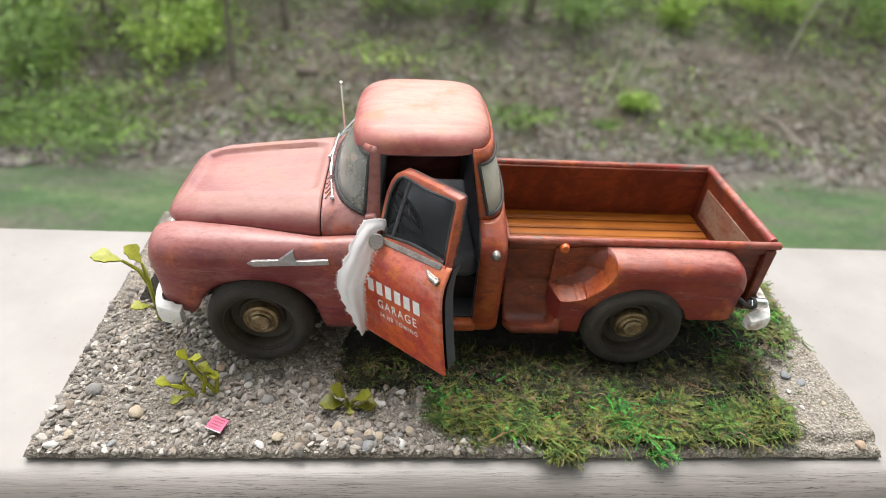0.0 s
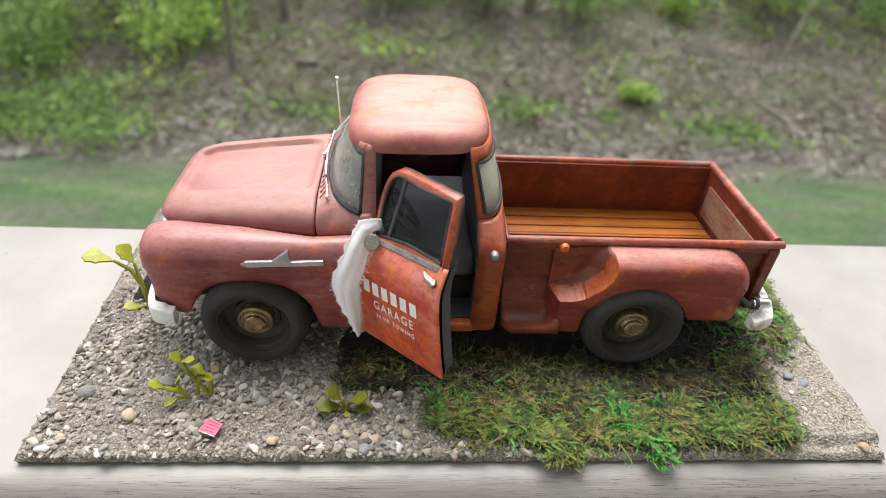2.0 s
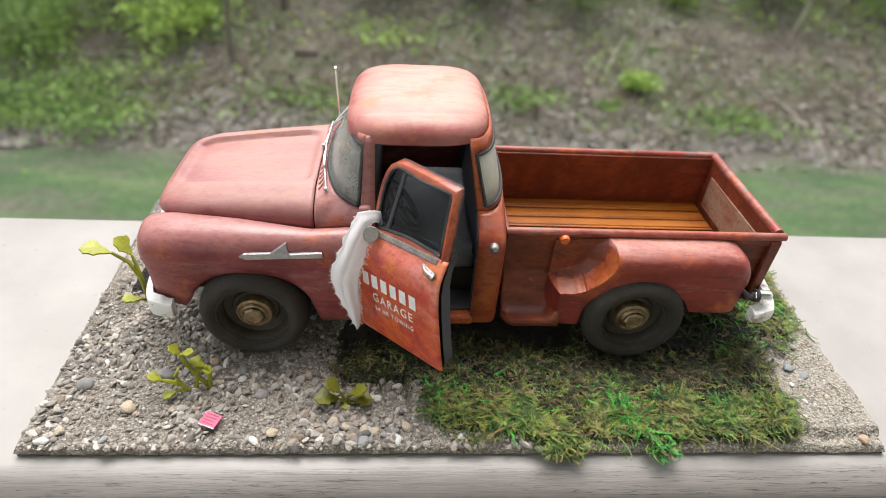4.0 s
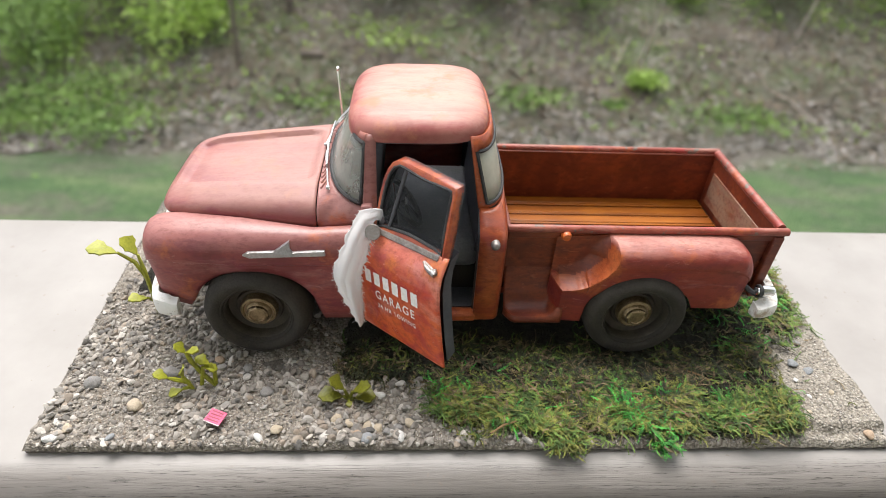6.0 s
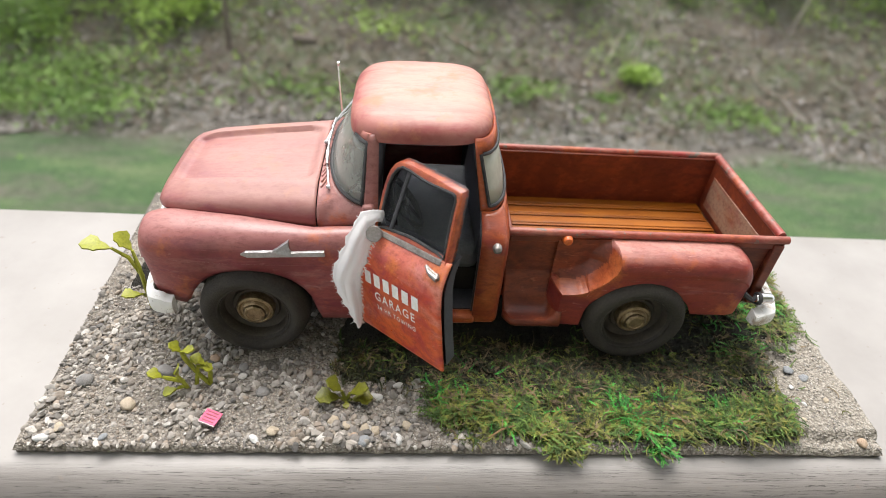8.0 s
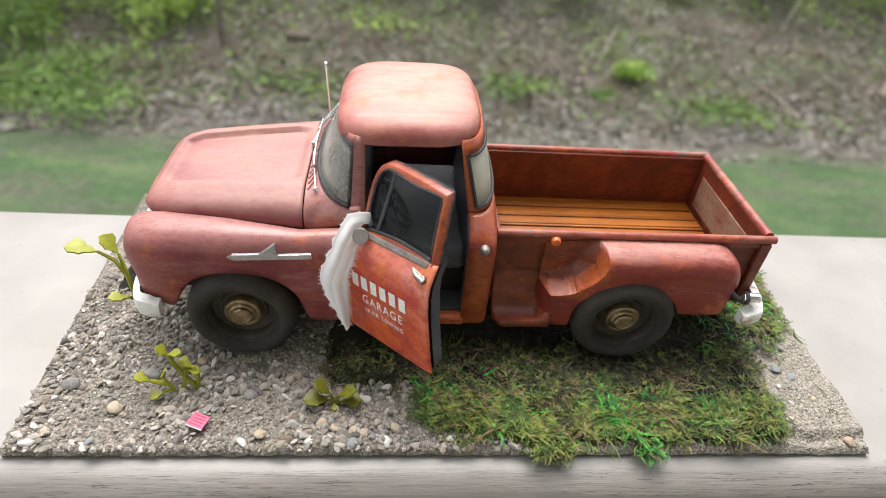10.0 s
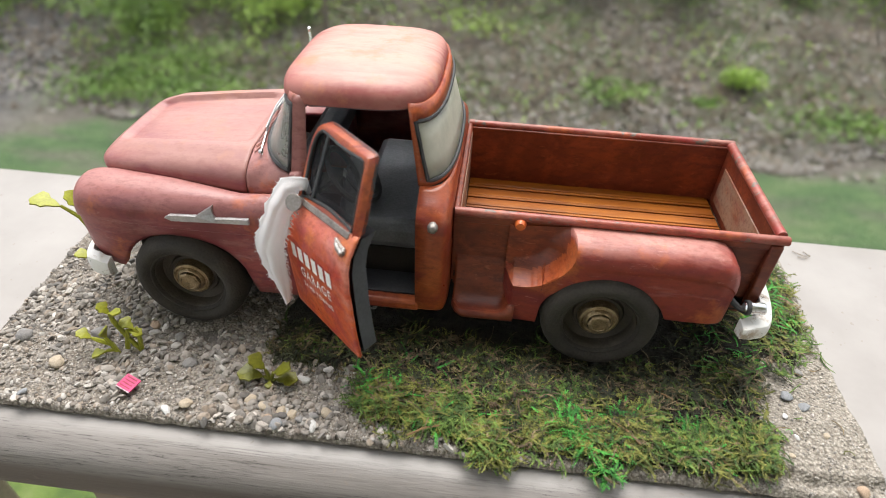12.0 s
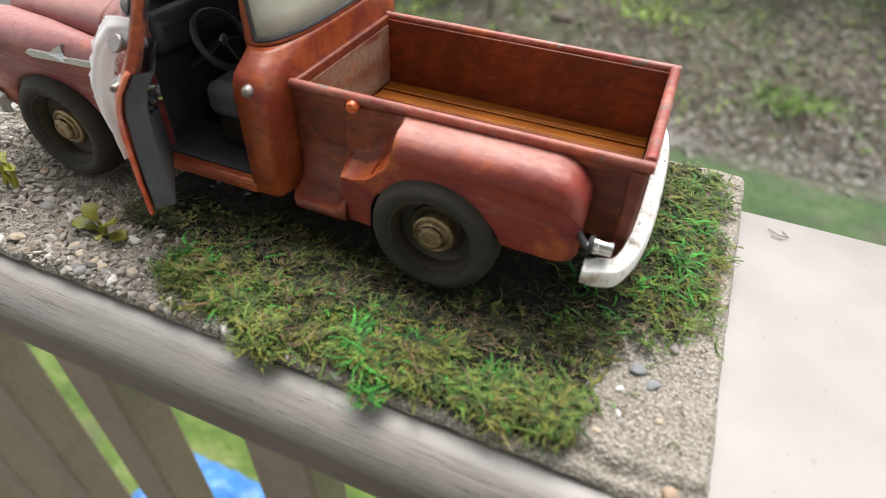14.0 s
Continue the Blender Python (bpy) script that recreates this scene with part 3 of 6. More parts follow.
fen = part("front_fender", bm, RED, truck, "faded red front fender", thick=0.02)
for v in far.verts:
    v.co.z -= 0.10 * smooth01(1.0, 1.2, v.co.z)
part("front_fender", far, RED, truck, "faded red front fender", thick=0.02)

# hood with a sunken centre panel
HZ = [(-2.15, 1.14), (-2.125, 1.215), (-2.07, 1.255), (-1.9, 1.300), (-1.5, 1.345), (-0.985, 1.390)]
HE = [(-2.15, 0.38), (-2.135, 0.435), (-2.1, 0.485), (-2.04, 0.53), (-1.9, 0.575), (-0.985, 0.69)]


def hood_point(x, s):
    """s runs from -1 to 1 across the hood."""
    he, zc = lerp(HE, x), lerp(HZ, x)
    ze = 1.135
    a = abs(s) * math.pi / 2
    h = he * math.sin(a) ** 0.66
    z = ze + (zc - ze) * math.cos(a) ** 0.52
    inside = smooth01(0.0, 0.04, 0.62 * he - h - 1.2 * max(0, x + 1.13) ** 1.4) * smooth01(-2.06, -2.0, x) * smooth01(-1.02, -1.065, x)
    rim = math.exp(-((0.68 * he - h) / 0.06) ** 2) * smooth01(-2.1, -1.9, x)
    return (x, Y0 + math.copysign(h, s), z - 0.040 * inside + 0.012 * rim)


hx = [-2.15, -2.14, -2.12, -2.09, -2.06] + [-2.03 + 0.0275 * i for i in range(39)]
part("hood", grid([[hood_point(x, -1 + i / 50) for i in range(101)] for x in hx]), RED_HOOD, truck, "chalky faded red hood with a sunken panel", thick=0.02)
part("grille_panel", grid([[(-2.205 - 0.02 * math.cos(h * 2) + 0.10 * smooth01(0.66, 0.82, abs(h)), Y0 + h, z) for h in np.linspace(-0.80, 0.80, 21)] for z in (0.5, 0.7, 0.90, 0.96)]), WHITE, truck, "white front grille panel", thick=0.02)


# cab: curves in plan, from the near post round to the far post
def plan(phi, half, side, deep, power):
    a = phi * math.pi / 2
    h = half * math.copysign(abs(math.sin(a)) ** power, phi)
    return side + deep * abs(math.cos(a)) ** power, h


def front_curve(t, phi):
    """Windscreen sheet; t runs from the cowl up to the header."""
    half, deep = 0.728 + (0.585 - 0.728) * t, -(0.345 + (0.13 - 0.345) * t)
    x, h = plan(phi, half, -0.585 - 0.01 * t, deep, 0.80)
    z = (1.325 + 0.080 * math.cos(phi * math.pi / 2)) * (1 - t) + 1.80 * t
    return (x, Y0 + h, z)


PH = [-1 + i / 24 for i in range(49)]
TT = [0, 0.07, 0.25, 0.5, 0.75, 0.93, 1.0]
W = 0.905
screen = [[front_curve(t, W * p) for p in PH] for t in (0.07, 0.25, 0.5, 0.75, 0.93)]
part("windscreen", grid(screen), GLASS, truck, "dusty wraparound windscreen", thick=0.012)
ring = [front_curve(0.07, W * p) for p in PH] + [front_curve(t, W) for t in (0.3, 0.55, 0.8)] + [front_curve(0.93, W * p) for p in PH[::-1]] + [front_curve(t, -W) for t in (0.8, 0.55, 0.3)]
part("windscreen_seal", tube(ring, 0.016, 6, closed=True), GASKET, truck, "black rubber seal with a thin bright rim")
outer = [front_curve(-0.01, 0.95 * p) for p in PH]
part("windscreen_trim", tube(outer, 0.004, 6), DULL_CHROME, truck, "thin bright trim")
for sgn, nm in ((-1, "windscreen_post"), (1, "windscreen_post")):
    rows = []
    for t in np.linspace(-0.06, 1.05, 12):
        a, b = front_curve(t, sgn * (W + 0.005)), front_curve(t, sgn * 0.99)
        e = (b[0] + 0.05, b[1] - sgn * 0.012, b[2])
        rows.append([a, ((a[0] + b[0]) / 2 - 0.01, (a[1] + b[1]) / 2 + sgn * 0.012, a[2]), b, e])
    part(nm, grid(rows), RED, truck, thick=0.03)
    lip = [(-0.545, Y0 + sgn * 0.558, 1.772), (-0.588, Y0 + sgn * 0.560, 1.764), (-0.612, Y0 + sgn * 0.566, 1.735), (-0.614, Y0 + sgn * 0.580, 1.69), (-0.604, Y0 + sgn * 0.625, 1.57), (-0.594, Y0 + sgn * 0.665, 1.46), (-0.588, Y0 + sgn * 0.70, 1.36)]
    part("door_opening_lip", tube(lip, [0.010, 0.016, 0.020, 0.018, 0.015, 0.013, 0.012], 8), RED_HOOD, truck, "rounded faded lip of the door opening")
    part("door_opening_seal", tube([(x + 0.020, y - sgn * 0.018, z) for x, y, z in lip[1:]], 0.009, 6), GASKET, truck)
part("windscreen_header", grid([[front_curve(t, 0.99 * p) for p in PH] for t in (0.925, 1.0, 1.06)]), RED_TOP, truck, thick=0.02)


def cowl_edge(phi):
    p = abs(phi)
    if p < 0.62:
        x, y, z = hood_point(-0.975, math.copysign(p / 0.62, phi))
        return (x, y, z)
    s = (p - 0.62) / 0.38
    return (-0.975 + 0.375 * s, Y0 + math.copysign(0.69 + 0.02 * s, phi), 1.135 + 0.045 * s)


def cowl_pt(p, f):
    """f runs from the hood back to the foot of the windscreen."""
    a, b = cowl_edge(p), front_curve(0.03, 0.985 * p)
    bulge = 0.035 * math.sin(math.pi * f) * abs(p) ** 2
    return (a[0] + (b[0] - a[0]) * f, a[1] + (b[1] - a[1]) * f - math.copysign(bulge, -p), a[2] + (b[2] - a[2]) * f ** 1.15 + bulge)


part("cowl", grid([[cowl_pt(p, k / 8) for p in PH] for k in range(9)]), RED, truck, "red cowl below the windscreen", thick=0.02)
# louvred air intake in the cowl
for i in range(17):
    ph = -0.31 + 0.05 * i
    louvre = [Vector(cowl_pt(ph, f)) + Vector((0, 0, 0.003)) for f in (0.22, 0.5, 0.82)]
    part("cowl_louvre", tube(louvre, 0.008, 5), RED_HOOD, truck)

# roof shell
RXF, RXR, RH = -0.765, 0.238, 0.60


def roof_point(u, v):
    """u round the rim, v from the rim up to the crown."""
    cx, ax = (RXF + RXR) / 2, (RXR - RXF) / 2
    c, s = math.cos(u), math.sin(u)
    k = math.cos(v * math.pi / 2) ** 0.50
    sq = 0.50
    px = math.copysign(abs(c) ** sq, c)
    py = math.copysign(abs(s) ** sq, s)
    z = 1.80 + 0.150 * math.sin(v * math.pi / 2) ** 0.72 + 0.02 * c * (1 - v)
    return (cx + ax * px * k, Y0 + RH * py * k, z)


NU = 72
rows = [[(lambda q: (q[0] * 0.97 - 0.008, Y0 + (q[1] - Y0) * 0.955, q[2] - 0.035))(roof_point(2 * math.pi * i / NU, 0)) for i in range(NU)]]
rows += [[(lambda q: (q[0], q[1], q[2] - 0.022))(roof_point(2 * math.pi * i / NU, 0)) for i in range(NU)]]
rows += [[roof_point(2 * math.pi * i / NU, v) for i in range(NU)] for v in (0, 0.06, 0.14, 0.24, 0.36, 0.50, 0.64, 0.78, 0.90, 0.97, 0.999)] + [[((RXF + RXR) / 2, Y0, 1.9505)] * NU]
bm = grid(rows, closed=True)
bmesh.ops.remove_doubles(bm, verts=bm.verts[:], dist=0.0005)
part("roof", bm, RED_TOP, truck, "faded salmon red roof", thick=0.015)


# rear of the cab: greenhouse with the wraparound window, and the panels below
def rear_curve(t, phi):
    half = 0.685 + (0.574 - 0.685) * t
    x, h = plan(phi, half, 0.165 - 0.085 * t, 0.228 - 0.045 * t, 0.72)
    return (x, Y0 + h, 1.325 + (1.825 - 1.325) * t)


RW0, RW1 = 0.065, 0.80
rear_side = lambda t: 0.885 + 0.055 * (t - RW0) / (RW1 - RW0)
tl = [0, RW0, 0.3, 0.55, RW1, 1.0]
part("cab_rear_frame", grid([[rear_curve(t, p) for p in [-1, -0.975] + [rear_side(t) * (-1 + i / 20) for i in range(41)] + [0.975, 1]] for t in tl], skip=lambda i, j: 1 <= i <= 3 and 2 <= j <= 41), RED_CAB, truck, "red frame round the rear window", thick=0.025)
inset = lambda q: (q[0] - 0.006, Y0 + (q[1] - Y0) * 0.995, q[2])
part("rear_window", grid([[inset(rear_curve(t, rear_side(t) * p)) for p in PH] for t in (RW0, 0.3, 0.55, RW1)]), REAR_GLASS, truck, "cloudy dust-coated wraparound rear window", thick=0.01)
ring = [rear_curve(RW0, rear_side(RW0) * p) for p in PH] + [rear_curve(t, rear_side(t)) for t in (0.3, 0.55)] + [rear_curve(RW1, rear_side(RW1) * p) for p in PH[::-1]] + [rear_curve(t, -rear_side(t)) for t in (0.55, 0.3)]
part("rear_window_seal", tube(ring, 0.0135, 6, closed=True), GASKET, truck, "worn black rubber seal")

LOW = [(0.405, 0.862, 9), (0.42, 0.872, 9), (0.60, 0.878, 9), (0.95, 0.880, 9), (1.08, 0.882, 9), (1.17, 0.872, 8), (1.225, 0.840, 6), (1.265, 0.775, 4.5), (1.30, 0.715, 3.6), (1.325, 0.685, 3.2)]
rows = []
for z, half, n in LOW:
    rows.append([(lambda q: (q[0], Y0 + q[1], z))(plan(p, half, 0.175, 0.22, 2 / n)) for p in [-1 + i / 30 for i in range(61)]])
part("cab_rear_panel", grid(rows), RED_CAB, truck, "orange-red rear cab panel with worn edges", thick=0.03)
for sgn in (-1, 1):
    part("rocker_panel", box(-0.66, 0.20, *sorted((Y0 + sgn * 0.79, Y0 + sgn * 0.882)), 0.395, 0.485), RED_CAB, truck, bevel=0.025)
part("cab_floor", box(-0.70, 0.37, Y0 - 0.80, Y0 + 0.80, 0.44, 0.49), BLACK, truck, "black cab floor", smooth=False)
for sgn in (-1, 1):
    part("hinge_post", box(-0.665, -0.600, *sorted((Y0 + sgn * 0.70, Y0 + sgn * 0.872)), 0.41, 1.20), RED, truck, "red door post", bevel=0.02)
    part("hinge_post_top", box(-0.655, -0.575, *sorted((Y0 + sgn * 0.66, Y0 + sgn * 0.76)), 1.18, 1.375), RED, truck, bevel=0.02)
part("firewall", box(-0.74, -0.68, Y0 - 0.80, Y0 + 0.80, 0.45, 1.12), BLACK, truck, smooth=False)
rows = []
for z, half, n in LOW[1:] + [(1.55, 0.625, 3.2), (1.79, 0.565, 3.2)]:
    deep = 0.18 if z < 1.33 else 0.10
    rows.append([(lambda q: (q[0], Y0 + q[1], z))(plan(p, half - 0.05, 0.165 if z < 1.33 else 0.12, deep, 2 / n)) for p in [-1 + i / 20 for i in range(41)]])
part("cab_lining", grid(rows[:len(LOW) - 1]), BLACK, truck, "black inside lining", thick=0.01)
part("headlining", grid([[(lambda q: ((q[0] + 0.27) * 0.93 - 0.27, Y0 + (q[1] - Y0) * 0.93, q[2] - 0.05))(roof_point(2 * math.pi * i / 36, v)) for i in range(36)] for v in (0, 0.3, 0.6, 0.999)], closed=True), BLACK, truck)
part("seat_cushion", box(-0.33, 0.22, Y0 - 0.62, Y0 + 0.62, 0.72, 0.96), SEAT, truck, "grey vinyl bench seat", bevel=0.07)
part("seat_back", grid([[(0.16 + 0.10 * (z - 0.8) + d, Y0 + h, z) for h, d in ((-0.66, 0.05), (-0.62, 0), (0, -0.02), (0.62, 0), (0.66, 0.05))] for z in (0.90, 1.02, 1.15, 1.26, 1.30)]), BLACK, truck, "black vinyl backrest", thick=0.08)
part("seat_box", box(-0.26, 0.20, Y0 - 0.58, Y0 + 0.58, 0.491, 0.719), CHASSIS, truck, "black seat box", smooth=False)
part("dashboard", box(-0.72, -0.54, Y0 - 0.66, Y0 + 0.66, 1.10, 1.34), BLACK, truck, "black dashboard", bevel=0.06)
wc = Vector((-0.30, Y0 - 0.36, 1.16))
tilt = Matrix.Rotation(radians(50), 3, "Y")
wheel_ring = [wc + tilt @ Vector((0.20 * math.cos(a), 0.20 * math.sin(a), 0)) for a in np.linspace(0, 2 * math.pi, 28, endpoint=False)]
sw = part("steering_wheel", tube(wheel_ring, 0.024, 6, closed=True), BLACK, truck, "black steering wheel")
for a in (1.35, 4.93, 0.0):
    part("spoke", tube([wc, wc + tilt @ Vector((0.20 * math.cos(a), 0.20 * math.sin(a), 0))], 0.011, 5), BLACK, sw)
part("steering_column", tube([wc, (-0.62, Y0 - 0.36, 0.92)], 0.022, 8), BLACK, truck)
part("horn_button", lathe([(0.001, 0.02), (0.03, 0.018), (0.04, 0.0)], wc, "x", 12), DULL_CHROME, truck)

# far door, shut
DZ = [(0.49, 0.872), (0.95, 0.880), (1.08, 0.882), (1.17, 0.872), (1.225, 0.840), (1.265, 0.775)]
part("door", grid([[(x, Y0 + h, z) for x in np.linspace(-0.63, 0.17, 8)] for z, h in DZ]), RED, truck, "closed red passenger door", thick=0.05)
fd = [(-0.58, 0.755, 1.30), (-0.56, 0.60, 1.77), (0.10, 0.60, 1.77), (0.155, 0.735, 1.30)]
part("door_window_frame", tube([(x, Y0 + h, z) for x, h, z in fd], 0.025, 6, closed=True), RED, truck)
part("door_window", grid([[(fd[0][0], Y0 + fd[0][1], 1.30), (fd[3][0], Y0 + fd[3][1], 1.30)], [(fd[1][0], Y0 + fd[1][1], 1.77), (fd[2][0], Y0 + fd[2][1], 1.77)]]), DOOR_GLASS, truck, thick=0.008)

# bed: wooden floor, sides with rolled rims, tailgate
BX, BR, BN, BF, BT, BZ = 0.415, 2.525, Y0 - 0.625, Y0 + 0.625, 1.125, 0.625
for sgn, y in ((-1, BN), (1, BF)):
    yo = y - sgn * 0.035
    part("bed_side", box(BX, BR, *sorted((y, yo)), 0.47, BT - 0.01), RED_BED, truck, "rust-red bed side", bevel=0.008)
    part("bed_rim", tube([(BX - 0.01, y + sgn * 0.012, BT), (BX + 0.4, y + sgn * 0.012, BT), (BX + 1.2, y + sgn * 0.012, BT), (BR + 0.02, y + sgn * 0.012, BT)], 0.031, 12), RED_RIM, truck, "rolled rim with paint worn to grey")
    part("rim_flange", box(BX, BR, *sorted((y + sgn * 0.001, y + sgn * 0.03)), BT - 0.075, BT - 0.02), RED_BED, truck, bevel=0.008)
    part("stake_post", box(BR - 0.085, BR - 0.005, *sorted((y + sgn * 0.001, y + sgn * 0.05)), 0.50, BT - 0.03), RED_BED, truck, bevel=0.012)
part("bed_front_panel", box(BX - 0.02, BX + 0.02, BN, BF, 0.50, BT + 0.015), RED_BED, truck, "bed front panel with rubbed paint", bevel=0.012)
tg = part("tailgate", box(BR - 0.03, BR + 0.01, BN + 0.04, BF - 0.04, 0.60, BT - 0.02), RED_BED, truck, "closed tailgate with scraped paint", bevel=0.01)
part("tailgate_rim", tube([(BR - 0.01, BN + 0.03, BT + 0.005), (BR - 0.01, BF - 0.03, BT + 0.005)], 0.034, 12), RED_RIM, tg, "rounded top rim, bright scraped red")
SCRAPE = paint("scraped_panel_paint", (0.22, 0.07, 0.03), (0.30, 0.12, 0.06), (0.34, 0.26, 0.19), pale_at=(0.36, 0.55), chips=0.66, stretch=(6, 1.5, 6))
part("tailgate_inset", box(BR - 0.042, BR - 0.03, BN + 0.14, BF - 0.14, 0.68, BT - 0.14), SCRAPE, tg, "scraped inner panel", bevel=0.01)
part("front_inset", box(BX + 0.02, BX + 0.026, BN + 0.02, BF - 0.02, BZ + 0.02, BT - 0.05), SCRAPE, truck, "scraped inner face of the bed front")
for i in range(8):
    y0 = BN + 0.002 + i * 0.1557
    part("bed_plank", box(BX + 0.03, BR - 0.05, y0 + 0.027, y0 + 0.129, BZ - 0.012, BZ + 0.004 * (i % 2)), WOOD, truck, bevel=0.006)
    if i:
        part("bed_strip", box(BX + 0.03, BR - 0.05, y0 - 0.013, y0 + 0.013, BZ - 0.012, BZ + 0.006), WOOD, truck, bevel=0.003)
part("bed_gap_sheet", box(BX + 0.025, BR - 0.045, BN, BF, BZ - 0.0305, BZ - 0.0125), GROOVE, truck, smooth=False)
part("bed_underside", box(BX, BR - 0.03, BN, BF, BZ - 0.09, BZ - 0.031), CHASSIS, truck, smooth=False)
# Black sheet set in the gap between cab and bed for its shade.
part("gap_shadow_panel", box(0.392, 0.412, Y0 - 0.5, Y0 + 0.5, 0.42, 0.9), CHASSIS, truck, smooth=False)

# rear fenders with the spare-wheel hollow on the near one
R_TOP = [(0.80, 1.075), (1.2, 1.10), (1.9, 1.10), (2.1, 1.095), (2.2, 1.075), (2.27, 1.035), (2.315, 0.97), (2.335, 0.90)]
R_OUT = [(0.80, 0.875), (1.3, 0.905), (2.0, 0.905), (2.2, 0.90), (2.28, 0.88), (2.315, 0.85), (2.335, 0.79)]


BOWL = 0.345


def rear_fender(hollow):
    rows = []
    xs = [0.776, 0.782, 0.79] + [0.80 + 0.0124 * i for i in range(36)] + [1.245 + 0.0223 * i for i in range(41)] + [2.17, 2.20, 2.23, 2.255, 2.275, 2.29, 2.305, 2.315, 2.325, 2.335]
    for x in xs:
        zt, ho = lerp(R_TOP, x), lerp(R_OUT, x)
        zb = arch(x, AXR, 0.425, 0.785, 2.6, lerp([(0.77, 0.40), (1.05, 0.40)], x), lerp([(1.85, 0.565), (2.335, 0.555)], x))
        hi = 0.62
        hm = hi + 0.40 * (ho - hi)
        row = [(hi, zt), (hi + 0.4 * (hm - hi), zt), (hm, zt)]
        for k in range(1, 9):
            a = math.pi / 2 * k / 8
            row.append((hm + (ho - hm) * math.sin(a) ** 0.75, zt - 0.15 + 0.15 * math.cos(a) ** 0.75))
        zc = zt - 0.15
        row.append((ho - 0.010, zc - 0.015))
        for k in range(1, 33):
            s = k / 32
            row.append((ho - 0.010 - 0.012 * s, max(zb, zc - 0.015 + (zb - zc + 0.015) * s)))
        out = []
        for h, z in row:
            z = max(z, zb)
            fair = 0.665 + (0.91 - 0.665) * smooth01(0.775, 0.865, x) ** 0.7
            h = min(h, fair)
            px = x
            if hollow:   # a round bowl sunk into the flank, with a crisp lip
                d = math.hypot(x - 0.86, z - 1.06)
                if abs(d - BOWL) < 0.010 and z > zb + 0.01:
                    px, z = 0.86 + (x - 0.86) * BOWL / d, 1.06 + (z - 1.06) * BOWL / d
                elif d < BOWL:
                    h = min(h, max(0.668, h - 0.26 * (1 - (d / BOWL) ** 2) ** 0.34))
            out.append((px - 0.055 * smooth01(2.0, 2.3, px), Y0 - h, z))
        rows.append(out)
    rows.append([(2.282, Y0 - 0.62 - 0.10 * (k % 2), max(0.56, p[2] - 0.02)) for k, p in enumerate(rows[-1])])
    bm = grid(rows)
    if hollow:   # orange lip round the hollow, darker red inside it
        for f in bm.faces:
            c = f.calc_center_median()
            if 0.31 < math.hypot(c.x - 0.86, c.z - 1.06) < 0.356 and c.z < 1.07:
                f.material_index = 1
            elif math.hypot(c.x - 0.86, c.z - 1.06) < 0.31:
                f.material_index = 2
    return bm


part("rear_fender", rear_fender(True), RED_REAR, truck, "red rear fender with a hollow for the spare wheel, paler along the top", thick=0.008, mats=(RED_CAB, RED_BED))
off_side = mirrored(rear_fender(True))
for v in off_side.verts:
    v.co.z -= 0.035 * smooth01(0.9, 1.1, v.co.z)
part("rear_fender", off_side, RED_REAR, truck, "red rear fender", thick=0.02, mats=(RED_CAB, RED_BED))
for sgn in (-1, 1):
    rows = []
    for i in range(25):
        x = 0.43 + (0.865 - 0.43) * i / 24
        r = 0.10 * (1 - min(1, (x - 0.43) / 0.09)) ** 2
        ho = 0.880 - r
        up = 0.10 * smooth01(0.72, 0.865, x) ** 2
        prof2 = [(0.610, 0.80), (0.630, 0.66), (0.645, 0.585), (0.672, 0.520), (0.715, 0.472 + up * 0.6), (0.765, 0.446 + up), (ho - 0.05, 0.436 + up), (ho - 0.03, 0.444 + up), (ho - 0.010, 0.447 + up * 0.6), (ho, 0.436 + up * 0.4), (ho + 0.002, 0.415), (ho - 0.008, 0.392)]
        rows.append([(x, Y0 + sgn * h, z) for h, z in prof2])
    part("running_step", grid(rows), RED_BED, truck, "rusty step between cab and rear fender", thick=0.008)
    part("filler_knob", lathe([(0.001, 0.075), (0.028, 0.07), (0.038, 0.05), (0.040, 0.02), (0.030, 0.0), (0.018, -0.01)], (0.842, Y0 + sgn * 0.63, 1.085), "y", 18, sign=sgn), RED_DOOR, truck, "round red cap on the bed side")

# wheels
TY = [(0.235, -0.02), (0.243, 0.03), (0.252, 0.066), (0.262, 0.080), (0.272, 0.080), (0.285, 0.094), (0.312, 0.106), (0.345, 0.102), (0.372, 0.078), (0.390, 0.045), (0.399, 0.0), (0.400, -0.09), (0.393, -0.16), (0.36, -0.19), (0.2, -0.19)]
RIM = [(0.253, 0.050), (0.246, 0.058), (0.238, 0.046), (0.232, -0.025), (0.21, -0.042), (0.178, -0.046), (0.166, -0.026), (0.13, -0.03)]
HUB = [(0.142, -0.03), (0.140, 0.010), (0.130, 0.028), (0.116, 0.033), (0.107, 0.024), (0.100, 0.024), (0.094, 0.042), (0.082, 0.050)]
NUT = [(0.084, 0.030), (0.082, 0.066), (0.071, 0.076), (0.056, 0.078), (0.052, 0.072), (0.001, 0.074)]
BROWN_RIM = plain("dirty_steel_rim", (0.035, 0.028, 0.022), (0.075, 0.060, 0.045), 8, 0.6, metal=0.2)
